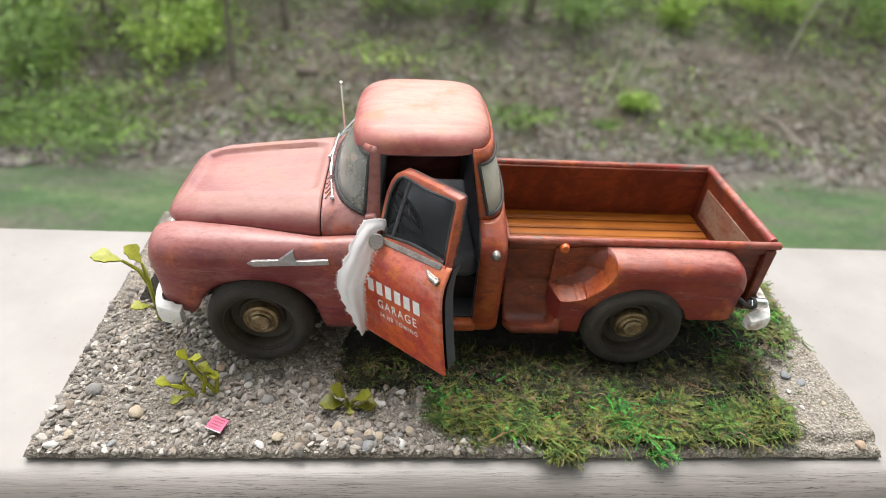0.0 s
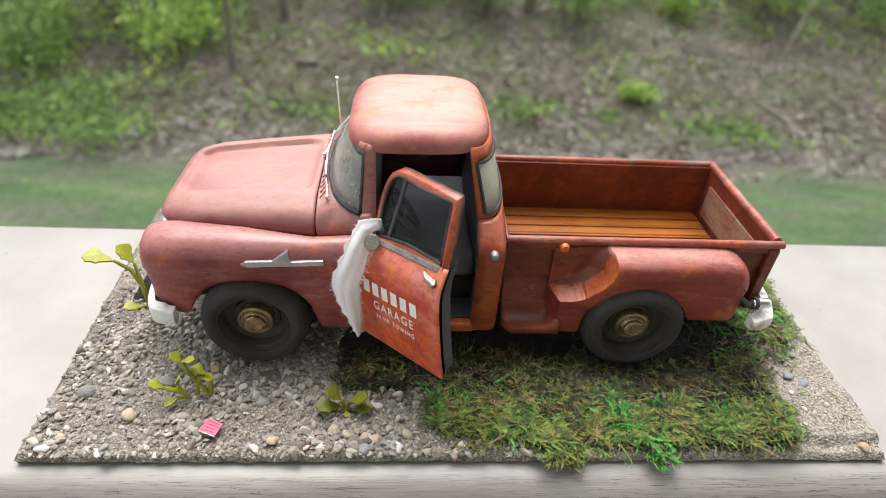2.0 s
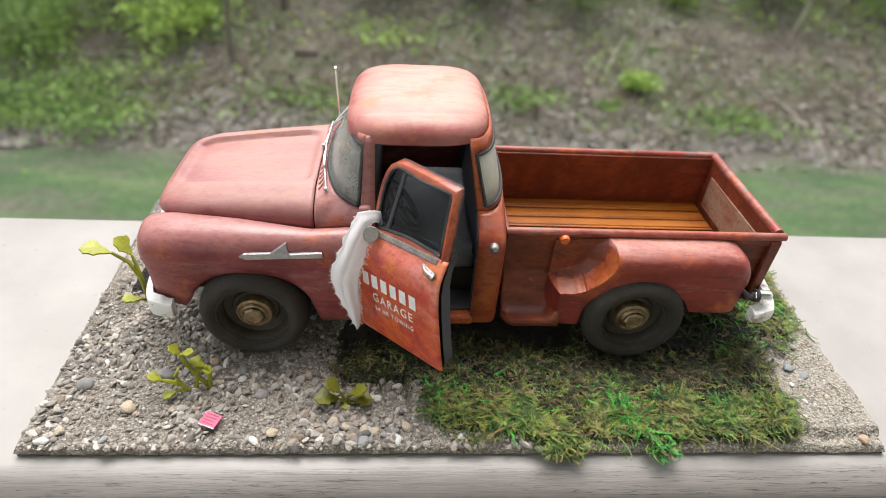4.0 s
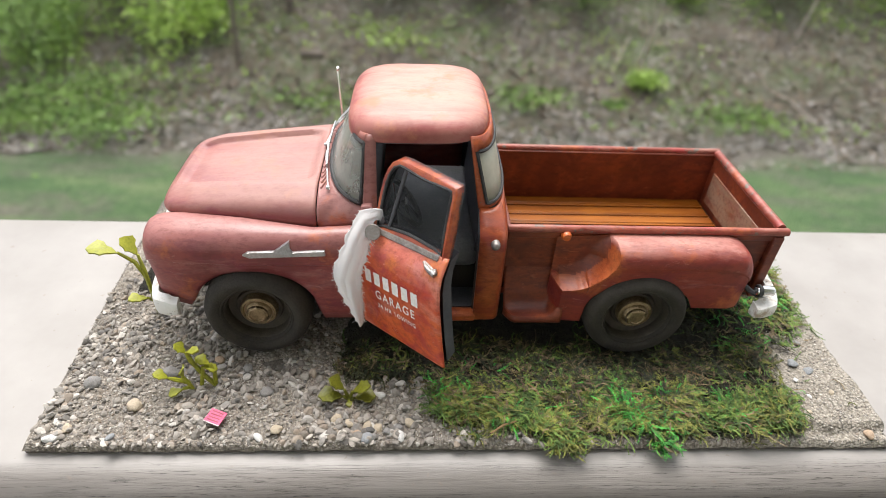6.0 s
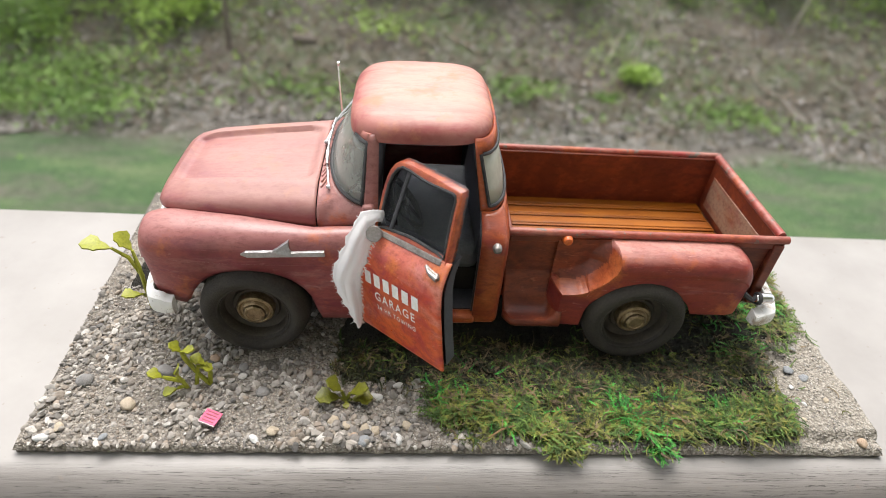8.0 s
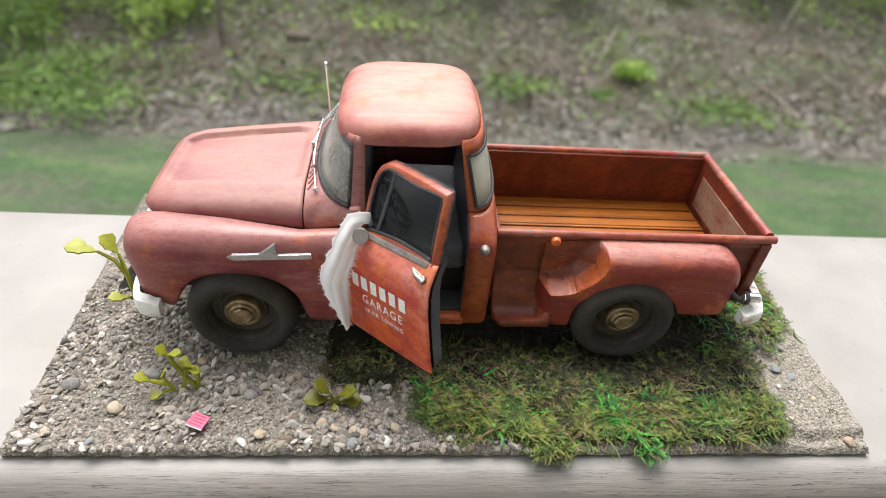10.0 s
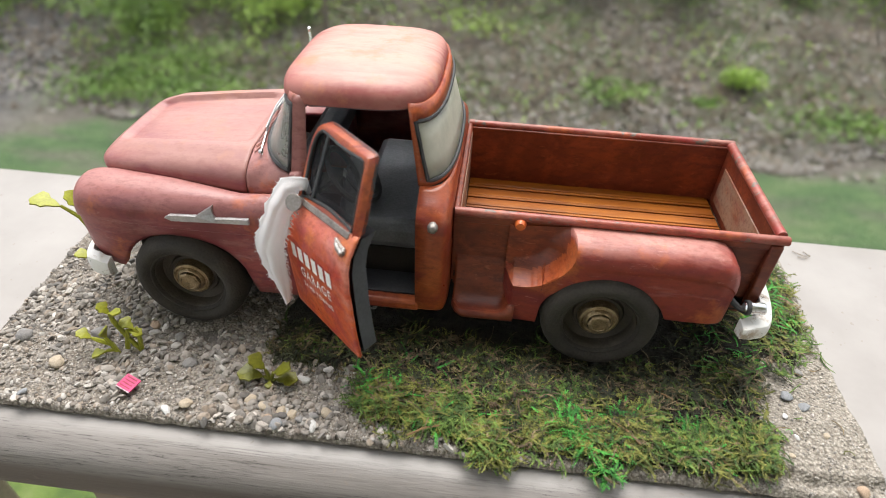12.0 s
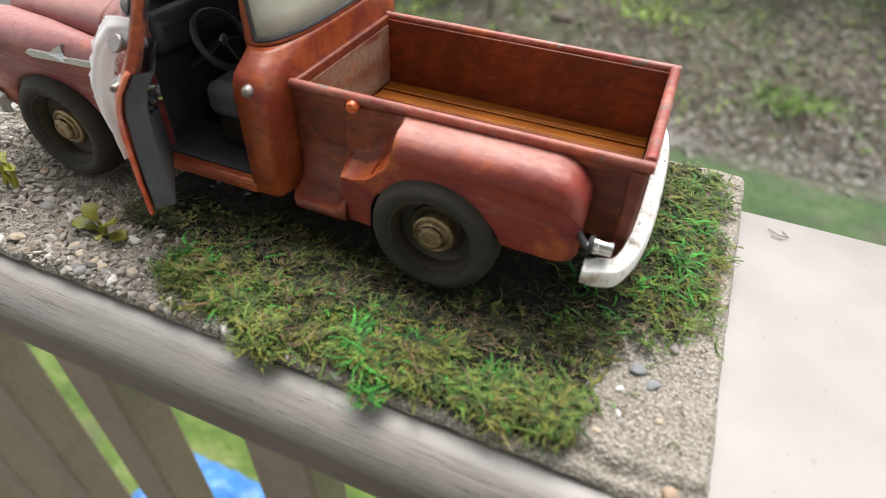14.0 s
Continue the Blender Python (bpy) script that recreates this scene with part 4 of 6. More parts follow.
for x in (AXF, AXR):
    for sgn in (-1, 1):
        c = (x, Y0 + sgn * 0.845, HUBZ)
        w = part("wheel", lathe(TY, c, "y", 56, sign=sgn), TYRE, truck, "dusty black tyre on a brown steel wheel")
        part("rim", lathe(RIM, c, "y", 40, sign=sgn), BROWN_RIM, w, "dirty brown rim")
        hub = lathe(HUB, c, "y", 40, sign=sgn)
        hc = part("hubcap", hub, BRASS, w, "tarnished brassy hubcap")
        part("hub_nut", lathe(NUT, c, "y", 8, sign=sgn), BRASS, w, smooth=False)
    part("axle", tube([(x, Y0 - 0.7, HUBZ), (x, Y0 + 0.7, HUBZ)], 0.05, 10), CHASSIS, truck)
part("chassis", box(-2.05, 2.45, Y0 - 0.36, Y0 + 0.36, 0.40, 0.50), CHASSIS, truck, "black chassis", smooth=False)
for x, lo in ((AXF, 0.55), (AXR, 0.55)):
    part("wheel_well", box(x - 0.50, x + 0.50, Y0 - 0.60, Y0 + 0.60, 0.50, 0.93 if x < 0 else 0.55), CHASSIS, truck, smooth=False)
part("fuel_cap", lathe([(0.001, 0.052), (0.018, 0.050), (0.030, 0.038), (0.034, 0.018), (0.034, -0.02)], (0.285, Y0 - 0.868, 1.150), "y", 18, sign=-1), MIRROR_BACK, truck, "small silver filler cap")


# bumpers: curved bars
def bumper(x_mid, x_end, z0, z1, half, square, deep, wrap):
    """A solid bar bowed round the corners; square below 1 makes tighter corners, wrap is how far its ends turn back."""
    rows = []
    sgn = 1 if x_mid > x_end else -1
    section = [(-1, -1), (-0.96, -0.3), (-0.72, 0.75), (-0.35, 1), (0.35, 1), (0.72, 0.75), (0.96, -0.3), (1, -1)]
    for i in range(57):
        a = math.pi / 2 * (-1 + i / 28)
        c, sn = abs(math.cos(a)), math.sin(a)
        h = half * math.copysign(abs(sn) ** square, sn)
        x = x_end + (x_mid - x_end) * c ** square - sgn * wrap * smooth01(0.93, 1, abs(sn))
        out = Vector((sgn * (c + 0.02), sn * (0.5 + 0.5 * abs(sn)), 0)).normalized()
        tip = 1 - 0.22 * smooth01(0.985, 1, abs(sn))
        zc, hh = (z0 + z1) / 2, (z1 - z0) / 2 * tip
        rows.append([Vector((x, Y0 + h, zc + hh * s_)) + out * (deep * d) for s_, d in section])
    bm = grid(rows, closed=True)
    bm.verts.ensure_lookup_table()
    n_ = len(section)
    bm.faces.new(bm.verts[:n_])
    bm.faces.new(bm.verts[-n_:])
    return bm


part("front_bumper", bumper(-2.26, -2.06, 0.45, 0.64, 0.90, 0.60, 0.035, 0.05), BUMPER, truck, "white front bumper with worn paint")
part("rear_bumper", bumper(2.60, 2.40, 0.51, 0.66, 0.93, 0.72, 0.05, 0.06), BUMPER, truck, "white rear bumper with chipped paint")
for sgn in (-1, 1):
    c = (2.345, Y0 + sgn * 0.875, 0.742)
    tlamp = part("tail_lamp", lathe([(0.001, 0.118), (0.036, 0.116), (0.041, 0.108), (0.041, 0.045), (0.046, 0.040), (0.046, 0.018), (0.041, 0.014), (0.041, 0.0), (0.030, -0.015), (0.001, -0.015)], c, "x", 24), CHROME, truck, "chrome tail lamp on a bracket")
    part("lamp_bracket", tube([(2.26, Y0 + sgn * 0.80, 0.74), (2.31, Y0 + sgn * 0.84, 0.71), (2.355, Y0 + sgn * 0.872, 0.70)], 0.022, 8), GASKET, tlamp)
    part("lamp_clamp", lathe([(0.047, 0.020), (0.050, 0.016), (0.050, -0.004), (0.040, -0.010)], c, "x", 24), GASKET, tlamp)
    part("bumper_iron", tube([(2.2, Y0 + sgn * 0.6, 0.48), (2.57, Y0 + sgn * 0.6, 0.50)], 0.03, 6), CHASSIS, truck)

# emblem on the near front fender: a spear with a fin
def emblem(side):
    bm = bmesh.new()
    pts = [(-1.465, 1.062), (-1.43, 1.085), (-1.25, 1.092), (-1.185, 1.135), (-1.145, 1.158), (-1.14, 1.105), (-1.125, 1.085), (-0.905, 1.098), (-0.90, 1.060), (-1.12, 1.052), (-1.42, 1.040)]
    yo = [lerp(F_OUT, x) + 0.006 - (0.02 if z > 1.1 else 0) - 0.10 * max(0, z - 1.09) for x, z in pts]
    fr = [bm.verts.new((x, Y0 + side * (o + 0.008), z)) for (x, z), o in zip(pts, yo)]
    bk = [bm.verts.new((x, Y0 + side * (o - 0.03), z)) for (x, z), o in zip(pts, yo)]
    bm.faces.new(fr)
    for i in range(len(fr)):
        j = (i + 1) % len(fr)
        bm.faces.new((fr[i], fr[j], bk[j], bk[i]))
    return bm


for side in (-1, 1):
    part("fender_emblem", emblem(side), DULL_CHROME, truck, "silver spear-shaped emblem", smooth=False)

# wipers and aerial
for p0, p1 in ((-0.50, 0.12), (0.02, 0.62)):
    a, b = Vector(front_curve(-0.02, p0)) + Vector((-0.05, 0, 0.02)), Vector(front_curve(0.16, p1)) + Vector((-0.045, 0, 0.02))
    wp = part("wiper", tube([a, a.lerp(b, 0.5) + Vector((-0.035, 0, 0.01)), b], 0.007, 6), DULL_CHROME, truck, "bright wiper arm")
    part("wiper_blade", tube([a.lerp(b, 0.3) + Vector((-0.02, 0, 0.03)), a.lerp(b, 0.65) + Vector((-0.02, 0, 0.035)), b + Vector((0.01, 0.08, 0.03))], 0.008, 5), DULL_CHROME, wp)
    part("wiper_pivot", lathe([(0.001, 0.018), (0.014, 0.012), (0.017, -0.01)], a, "x", 10, sign=-1), DULL_CHROME, wp)
part("aerial", tube([(-0.94, 2.60, 1.20), (-0.95, 2.62, 1.45), (-0.965, 2.66, 1.70)], [0.015, 0.013, 0.012], 6), CHROME, truck, "thin metal radio aerial")
part("aerial_tip", lathe([(0.001, 0.022), (0.014, 0.016), (0.018, 0.0), (0.014, -0.014), (0.006, -0.02)], (-0.966, 2.66, 1.71), "z", 10), CHROME, truck)

# ---- the open driver door ----
HX, HY, HZ0 = -0.650, 0.862, 0.445
DA, DT = radians(45.5), radians(8.0)


def door_pt(u, z, i):
    """u from the hinge along the door, z up it, i inward from its skin."""
    uu, zz = u * math.cos(DT) - z * math.sin(DT), u * math.sin(DT) + z * math.cos(DT)
    return Vector((HX + uu * math.cos(DA) + i * math.sin(DA), HY - uu * math.sin(DA) + i * math.cos(DA), HZ0 + zz))


def skin(z):
    return lerp([(0, -0.005), (0.2, -0.012), (0.50, -0.012), (0.62, 0.0), (0.70, 0.025), (0.76, 0.065), (0.82, 0.105), (1.28, 0.285)], z)


U1 = 0.83
zs = [0, 0.02, 0.1, 0.2, 0.3, 0.4, 0.5, 0.56, 0.62, 0.66, 0.70, 0.73, 0.76, 0.79, 0.82]
us = [0, 0.015] + [0.05 + 0.78 * i / 16 for i in range(16)] + [0.815, U1]
door = part("open_door", grid([[door_pt(u, z, skin(z) + (0.012 if u in (0, U1) else 0)) for u in us] for z in zs]), RED_DOOR, truck, "open driver door, orange-red with white sign lettering", thick=0.02)
part("door_lining", grid([[door_pt(u, z, skin(z) + d) for u, d in ((0.03, 0.045), (0.03, 0.15), (0.80, 0.15), (0.825, 0.045))] for z in (0.03, 0.2, 0.4, 0.6, 0.70, 0.76, 0.80)]), BLACK, door, "black inner door lining")
part("door_lining_foot", grid([[door_pt(u, 0.03, 0.045 + skin(0.03)) for u in (0.03, 0.825)], [door_pt(u, 0.03, 0.15 + skin(0.03)) for u in (0.03, 0.80)]]), BLACK, door)
fr = [(0.125, 0.80), (0.128, 1.02), (0.138, 1.12), (0.160, 1.19), (0.195, 1.24), (0.245, 1.268), (0.31, 1.268), (0.75, 1.226), (0.775, 1.218), (0.786, 1.19), (0.80, 0.80)]
path = []
for (a, za), (b, zb) in zip(fr[:-1], fr[1:]):
    m_ = 5 if math.hypot(b - a, zb - za) > 0.15 else 2
    for k in range(m_):
        path.append((a + (b - a) * k / m_, za + (zb - za) * k / m_))
path.append(fr[-1])
path += [(0.80 - 0.675 * k / 10, 0.815) for k in range(1, 10)]
n = len(path)
cu, cz = 0.47, 1.02
rows = []
for u, z in path:
    l = math.hypot(cu - u, cz - z)
    iu, iz = u + (cu - u) / l * 0.034, z + (cz - z) / l * 0.034
    rows.append([door_pt(u, z, skin(z) + 0.075), door_pt(u, z, skin(z) + 0.012), door_pt(u + (cu - u) / l * 0.012, z + (cz - z) / l * 0.012, skin(z)), door_pt(iu, iz, skin(iz) + 0.004), door_pt(iu, iz, skin(iz) + 0.03)])
bm = grid([[r[k] for r in rows] for k in range(5)], closed=True)
part("window_frame", bm, RED_CAB, door, "red window frame with scuffed black edge")
inner = []
for u, z in path:
    l = math.hypot(cu - u, cz - z)
    inner.append((u + (cu - u) / l * 0.041, z + (cz - z) / l * 0.041))
part("window_seal", tube([door_pt(u, z, skin(z) + 0.008) for u, z in inner], 0.011, 6, closed=True), GASKET, door, "black and grey rubber seal")
part("frame_backing", grid([[door_pt(u, z, skin(z) + d) for u, z in path] for d in (0.055, 0.078)] + [[door_pt(u, z, skin(z) + 0.078) for u, z in inner]], closed=True), BLACK, door)
bm = bmesh.new()
bm.faces.new([bm.verts.new(door_pt(u, z, skin(z) + 0.022)) for u, z in inner])
part("window_pane", bm, DOOR_GLASS, door, "clear door glass tinted dark in place of the dark cab", smooth=False)
part("vent_bar", tube([door_pt(0.27, 0.84, skin(0.84) + 0.015), door_pt(0.33, 1.22, skin(1.22) + 0.015)], 0.014, 6), BLACK, door, "black quarter light bar")
bar = box(0, 1, 0, 1, 0, 1)
for v in bar.verts:
    u, z, d = 0.14 + 0.62 * v.co.x, 0.788 + 0.036 * v.co.z, -0.008 + 0.05 * v.co.y
    v.co = door_pt(u, z, skin(z) + d)
PRIMER = plain("bare_grey_primer", (0.12, 0.10, 0.09), (0.30, 0.27, 0.25), 7, 0.45, bump=0.2)
part("belt_strip", bar, PRIMER, door, "bare grey strip below the window", bevel=0.008)
h0 = [door_pt(0.672, 0.757, skin(0.757) - 0.010), door_pt(0.70, 0.750, skin(0.750) - 0.024), door_pt(0.74, 0.741, skin(0.741) - 0.028), door_pt(0.785, 0.730, skin(0.730) - 0.022)]
hd = part("door_handle", tube(h0, [0.010, 0.013, 0.017, 0.020], 8), WORN_CHROME, door, "worn chrome pull handle")
part("handle_rose", lathe([(0.001, 0.018), (0.017, 0.013), (0.020, -0.02)], door_pt(0.775, 0.736, skin(0.730) - 0.012), "y", 14, sign=-1), WORN_CHROME, hd)
part("handle_plate", tube([door_pt(0.66, 0.760, skin(0.76) - 0.006), door_pt(0.78, 0.732, skin(0.732) - 0.006)], 0.012, 8), MIRROR_BACK, hd)
part("window_crank", tube([door_pt(0.45, 0.62, 0.145 + skin(0.62)), door_pt(0.45, 0.62, 0.20 + skin(0.62)), door_pt(0.55, 0.58, 0.21 + skin(0.6))], 0.014, 6), CHROME, door, "chrome crank inside")
part("inside_handle", lathe([(0.001, 0.05), (0.035, 0.04), (0.045, 0.0)], door_pt(0.72, 0.60, 0.15 + skin(0.6)), "y", 14), CHROME, door, "chrome inside handle")
mc = Vector((-0.562, 0.822, 1.292))
md = (Vector((-0.10, -0.85, 0.50))).normalized()
bm = lathe([(0.001, 0.022), (0.050, 0.022), (0.056, 0.012), (0.052, -0.005), (0.02, -0.06)], (0, 0, 0), "z", 24)
q = md.to_track_quat("Z", "Y").to_matrix()
for v in bm.verts:
    v.co = q @ v.co + mc
part("mirror", bm, MIRROR_BACK, door, "small round chrome mirror")
part("mirror_arm", tube([mc - md * 0.05, mc + Vector((0.08, 0.05, -0.06)), door_pt(0.06, 0.76, skin(0.76))], 0.013, 6), RED, door)


# lettering on the door, as it lies on the skin
def on_door(bm, lift):
    for v in bm.verts:
        u, z, d = v.co
        v.co = door_pt(u, z, skin(z) - 0.004 - lift - d)
    return bm


def text_bm(body, size, spacing=1.0):
    cu_ = bpy.data.curves.new("lettering", "FONT")
    cu_.body, cu_.size, cu_.space_character = body, size, spacing
    cu_.offset = size * 0.012
    ob = bpy.data.objects.new("lettering", cu_)
    scene.collection.objects.link(ob)
    bpy.context.view_layer.update()
    me = bpy.data.meshes.new_from_object(ob)
    bpy.data.objects.remove(ob)
    bm = bmesh.new()
    bm.from_mesh(me)
    return bm


def put_text(bm, u0, u1, z0, z1, shear=0.0):
    xs_ = [v.co.x for v in bm.verts]
    ys_ = [v.co.y for v in bm.verts]
    ax, bx, ay, by = min(xs_), max(xs_), min(ys_), max(ys_)
    for v in bm.verts:
        s = (v.co.x - ax) / (bx - ax)
        r = (v.co.y - ay) / (by - ay)
        v.co = Vector((u0 + (u1 - u0) * s, z0 + (z1 - z0) * r, 0))
    return on_door(bm, 0.0)


for k in range(6):
    bm = bmesh.new()
    u0 = 0.115 + k * 0.0925
    bm.faces.new([bm.verts.new((u, z, 0)) for u, z in ((u0, 0.425), (u0 + 0.062, 0.425), (u0 + 0.062, 0.53), (u0, 0.53))])
    part("name_bar", on_door(bm, 0.0), LETTER, door, "white block of the sign's first line", smooth=False)
part("sign_line", put_text(text_bm("GARAGE", 0.1, 1.25), 0.205, 0.60, 0.310, 0.382), LETTER, door, "white word GARAGE", smooth=False)
part("sign_line", put_text(text_bm("24 HR TOWING", 0.06, 1.3), 0.215, 0.60, 0.232, 0.270), LETTER, door, "white words 24 HR TOWING", smooth=False)

# ---- rag hung over the mirror ----
def cloth():
    line = [(-0.515, 0.985, 1.235, 0.015), (-0.52, 0.975, 1.29, 0.035), (-0.55, 0.935, 1.345, 0.06), (-0.605, 0.875, 1.345, 0.080), (-0.655, 0.81, 1.26, 0.086), (-0.69, 0.775, 1.15, 0.088), (-0.735, 0.76, 1.035, 0.095), (-0.748, 0.75, 0.94, 0.095), (-0.73, 0.735, 0.84, 0.08), (-0.70, 0.725, 0.72, 0.056), (-0.682, 0.715, 0.62, 0.034), (-0.668, 0.712, 0.55, 0.012)]
    rows = []
    before = Vector((0.75, 0, -0.65))
    m = 44
    for k in range(m + 1):
        s = k / m * (len(line) - 1)
        i = min(int(s), len(line) - 2)
        f = s - i
        a, b = Vector(line[i]), Vector(line[i + 1])
        p = a.lerp(b, f)
        p = (p[0], p[1], p[2], p[3])
        tan = (Vector((b - a)[:3])).normalized()
        wide = tan.cross(Vector((0, -1, 0.25))).normalized()
        if wide.dot(before) < 0:
            wide = -wide
        wide = (before * 0.6 + wide * 0.4).normalized()
        before = wide
        row = []
        for j in range(25):
            w = -1 + j / 12
            fold = 0.012 * math.sin(2.8 * w + 0.05 * k) + 0.004 * math.sin(8.5 * w - 0.10 * k) + 0.007 * noise.noise((w * 2.2, k * 0.16, 5)) + 0.004 * noise.noise((w * 4, k * 0.35, 6))
            ragged = 0.024 * noise.noise((k * 0.55, j * 0.2, 2)) if j in (0, 24) else 0.012 * noise.noise((k * 0.55, j * 0.2, 2)) if j in (1, 23) else 0
            row.append(Vector((p[0] + ragged, p[1] - fold - 0.02 * (1 - w * w), p[2])) + wide * (w * p[3] * 0.95) + Vector((0, 0, 0.10 * w * p[3])))
        rows.append(row)
    EDGES.extend((row[0], row[-1]) for row in rows)
    return grid(rows)


EDGES = []
rag = thing("rag", "frayed white gauze rag hanging over the truck mirror", "rag", at=(-0.62, 0.72, 0.6))
part("cloth", cloth(), CLOTH, rag, "crumpled white gauze", thick=0.008, auto=False)
bm = bmesh.new()
for k in range(420):
    i = rnd.randrange(10, len(EDGES))
    side = 0 if rnd.random() < 0.8 else 1
    p, q = EDGES[i][side], EDGES[i][1 - side]
    out = (p - q).normalized()
    p = p - out * 0.004
    e = p + out * rnd.uniform(0.004, 0.026) + Vector((rnd.uniform(-0.006, 0.006), rnd.uniform(-0.008, 0.006), rnd.uniform(-0.026, 0.006)))
    tube([p, p.lerp(e, 0.5) + Vector((0, -0.003, 0.003)), e], [0.0024, 0.002, 0.0012], 3, bm)
part("frayed_threads", bm, CLOTH, rag)


# ---- plastic sprigs ----
def leaf(bm, p, d, size, cup=0.3):
    """A lobed leaf like a small fan, from p along d."""
    d = d.normalized()
    side = d.cross(Vector((0, 0, 1)))
    side = side.normalized() if side.length > 0.1 else Vector((1, 0, 0))
    up = side.cross(d)
    outline = [(0, 0.0), (0.22, 0.17), (0.42, 0.23), (0.55, 0.40), (0.78, 0.45), (0.90, 0.27), (0.98, 0.16), (1.04, -0.02), (0.94, -0.18), (0.86, -0.36), (0.66, -0.34), (0.50, -0.42), (0.36, -0.24), (0.18, -0.15)]
    mid = [p + d * (t * size) + up * (0.05 * size) for t in (0.5,)]
    c = bm.verts.new(mid[0])
    vs = [bm.verts.new(p + d * (a * size) + side * (b * size) + up * (cup * size * abs(b) * 0.9 - 0.12 * size * a * a)) for a, b in outline]
    lo = [bm.verts.new(v.co - up * 0.012) for v in vs]
    cl = bm.verts.new(c.co - up * 0.012)
    for i in range(len(vs)):
        j = (i + 1) % len(vs)
        bm.faces.new((c, vs[i], vs[j]))
        bm.faces.new((cl, lo[j], lo[i]))
        bm.faces.new((vs[i], lo[i], lo[j], vs[j]))


def sprig(at, stems, mat, label):
    sp = thing("plastic_sprig", label, "plant sprig", at=at, group="plastic sprigs on the base")
    for pts, size, face in stems:
        pts = [Vector(at) + Vector(p) for p in pts]
        st = part("stem", tube(pts, [0.017] * (len(pts) - 1) + [0.011], 6), mat, sp)
        bm = bmesh.new()
        leaf(bm, pts[-1], Vector(face), size)
        part("leaf", bm, mat, sp)
    return sp


sprig((-1.885, 0.47, 0.09), [
    ([(0, 0, 0), (-0.02, 0.0, 0.09), (-0.10, -0.01, 0.13), (-0.145, -0.01, 0.145)], 0.105, (-0.75, 0.0, 0.55)),
    ([(-0.01, 0.0, 0.04), (-0.06, -0.03, 0.05)], 0.10, (-0.85, -0.35, -0.12)),
    ([(-0.03, 0, 0.10), (-0.05, 0.0, 0.15)], 0.105, (0.12, 0.0, 0.95))], LEAF, "yellow-green plastic sprig with small lobed leaves on the gravel")
sprig((-1.80, 0.52, 0.09), [
    ([(0.06, 0.0, 0), (0.0, 0.0, 0.10), (-0.08, 0.02, 0.25), (-0.10, 0.03, 0.31)], 0.10, (-0.5, 0.1, 0.75)),
    ([(-0.06, 0.01, 0.22), (-0.09, 0.02, 0.33)], 0.09, (0.62, 0.0, 0.25)),
    ([(0.06, 0.0, 0.0), (0.075, 0.01, 0.13), (0.05, 0.02, 0.20)], 0.11, (-0.75, 0.15, 0.55)),
    ([(-0.04, -0.01, 0.0), (-0.01, 0.0, 0.12), (0.0, 0.01, 0.19)], 0.10, (0.85, 0.1, -0.25))], LEAF, "yellow-green plastic sprig with forked upright stems on the gravel")
sprig((-2.42, 1.30, 0.09), [
    ([(0, 0, 0), (0.01, -0.02, 0.25), (0.02, -0.04, 0.48), (0.0, -0.02, 0.62)], 0.17, (-0.45, 0.1, 0.85)),
    ([(0.015, -0.02, 0.36), (-0.02, -0.06, 0.58), (-0.10, -0.10, 0.70)], 0.20, (-0.95, -0.15, 0.42)),
    ([(0.0, 0.0, 0.12), (0.01, -0.10, 0.24)], 0.14, (-0.75, -0.45, 0.42))], LEAF, "tall yellow-green plastic sprig beside the front bumper")
sprig((-0.745, 0.385, 0.09), [
    ([(0, 0, 0), (-0.04, -0.01, 0.05)], 0.17, (-0.93, -0.12, 0.30)),
    ([(0, 0, 0), (-0.03, 0.01, 0.10)], 0.14, (-0.62, 0.10, 0.78)),
    ([(0, 0, 0), (0.03, 0.0, 0.09)], 0.15, (0.72, -0.10, 0.60)),
    ([(0, 0, 0), (0.04, -0.01, 0.03)], 0.15, (0.93, 0.05, 0.22)),
    ([(0, 0, 0), (0.0, -0.02, 0.02)], 0.06, (0.15, -0.8, 0.15))], LEAF_DARK, "olive plastic sprig lying low among pebbles")

# ---- pink ticket ----
PALE_PINK = plain("clear_card_edge", (0.45, 0.30, 0.33), (0.60, 0.45, 0.48), 8, 0.3, bump=0.05)
tk = thing("pink_ticket", "small pink printed card lying on the gravel", "ticket", at=(-1.645, 0.20, 0.125))
rot = Matrix.Rotation(radians(-22), 3, "Z") @ Matrix.Rotation(radians(6), 3, "X")


def on_ticket(bm):
    for v in bm.verts:
        v.co = rot @ v.co + Vector((-1.645, 0.20, 0.140))
    return bm


part("card", on_ticket(box(-0.062, 0.062, -0.050, 0.048, -0.004, 0.004)), PINK, tk, smooth=False)
part("clear_margin", on_ticket(box(-0.062, 0.062, -0.058, -0.051, -0.004, 0.003)), PALE_PINK, tk, smooth=False)
for z in (0.032, 0.010, -0.012, -0.034):
    part("print_bar", on_ticket(box(-0.045, 0.042, z - 0.004, z + 0.004, 0.004, 0.0055)), PRINT, tk, smooth=False)

# ---- small litter on the cap board ----
bm = bmesh.new()
tube([(3.50, 2.55, 0.012), (3.58, 2.48, 0.02), (3.64, 2.50, 0.014), (3.60, 2.56, 0.012)], 0.005, 5, bm)
tube([(3.52, 2.47, 0.012), (3.60, 2.46, 0.015)], 0.0045, 5, bm)
solo("twig", bm, PALE_WOOD, "tiny bent twig lying on the cap board", "twig", at=(3.55, 2.5, 0.0))

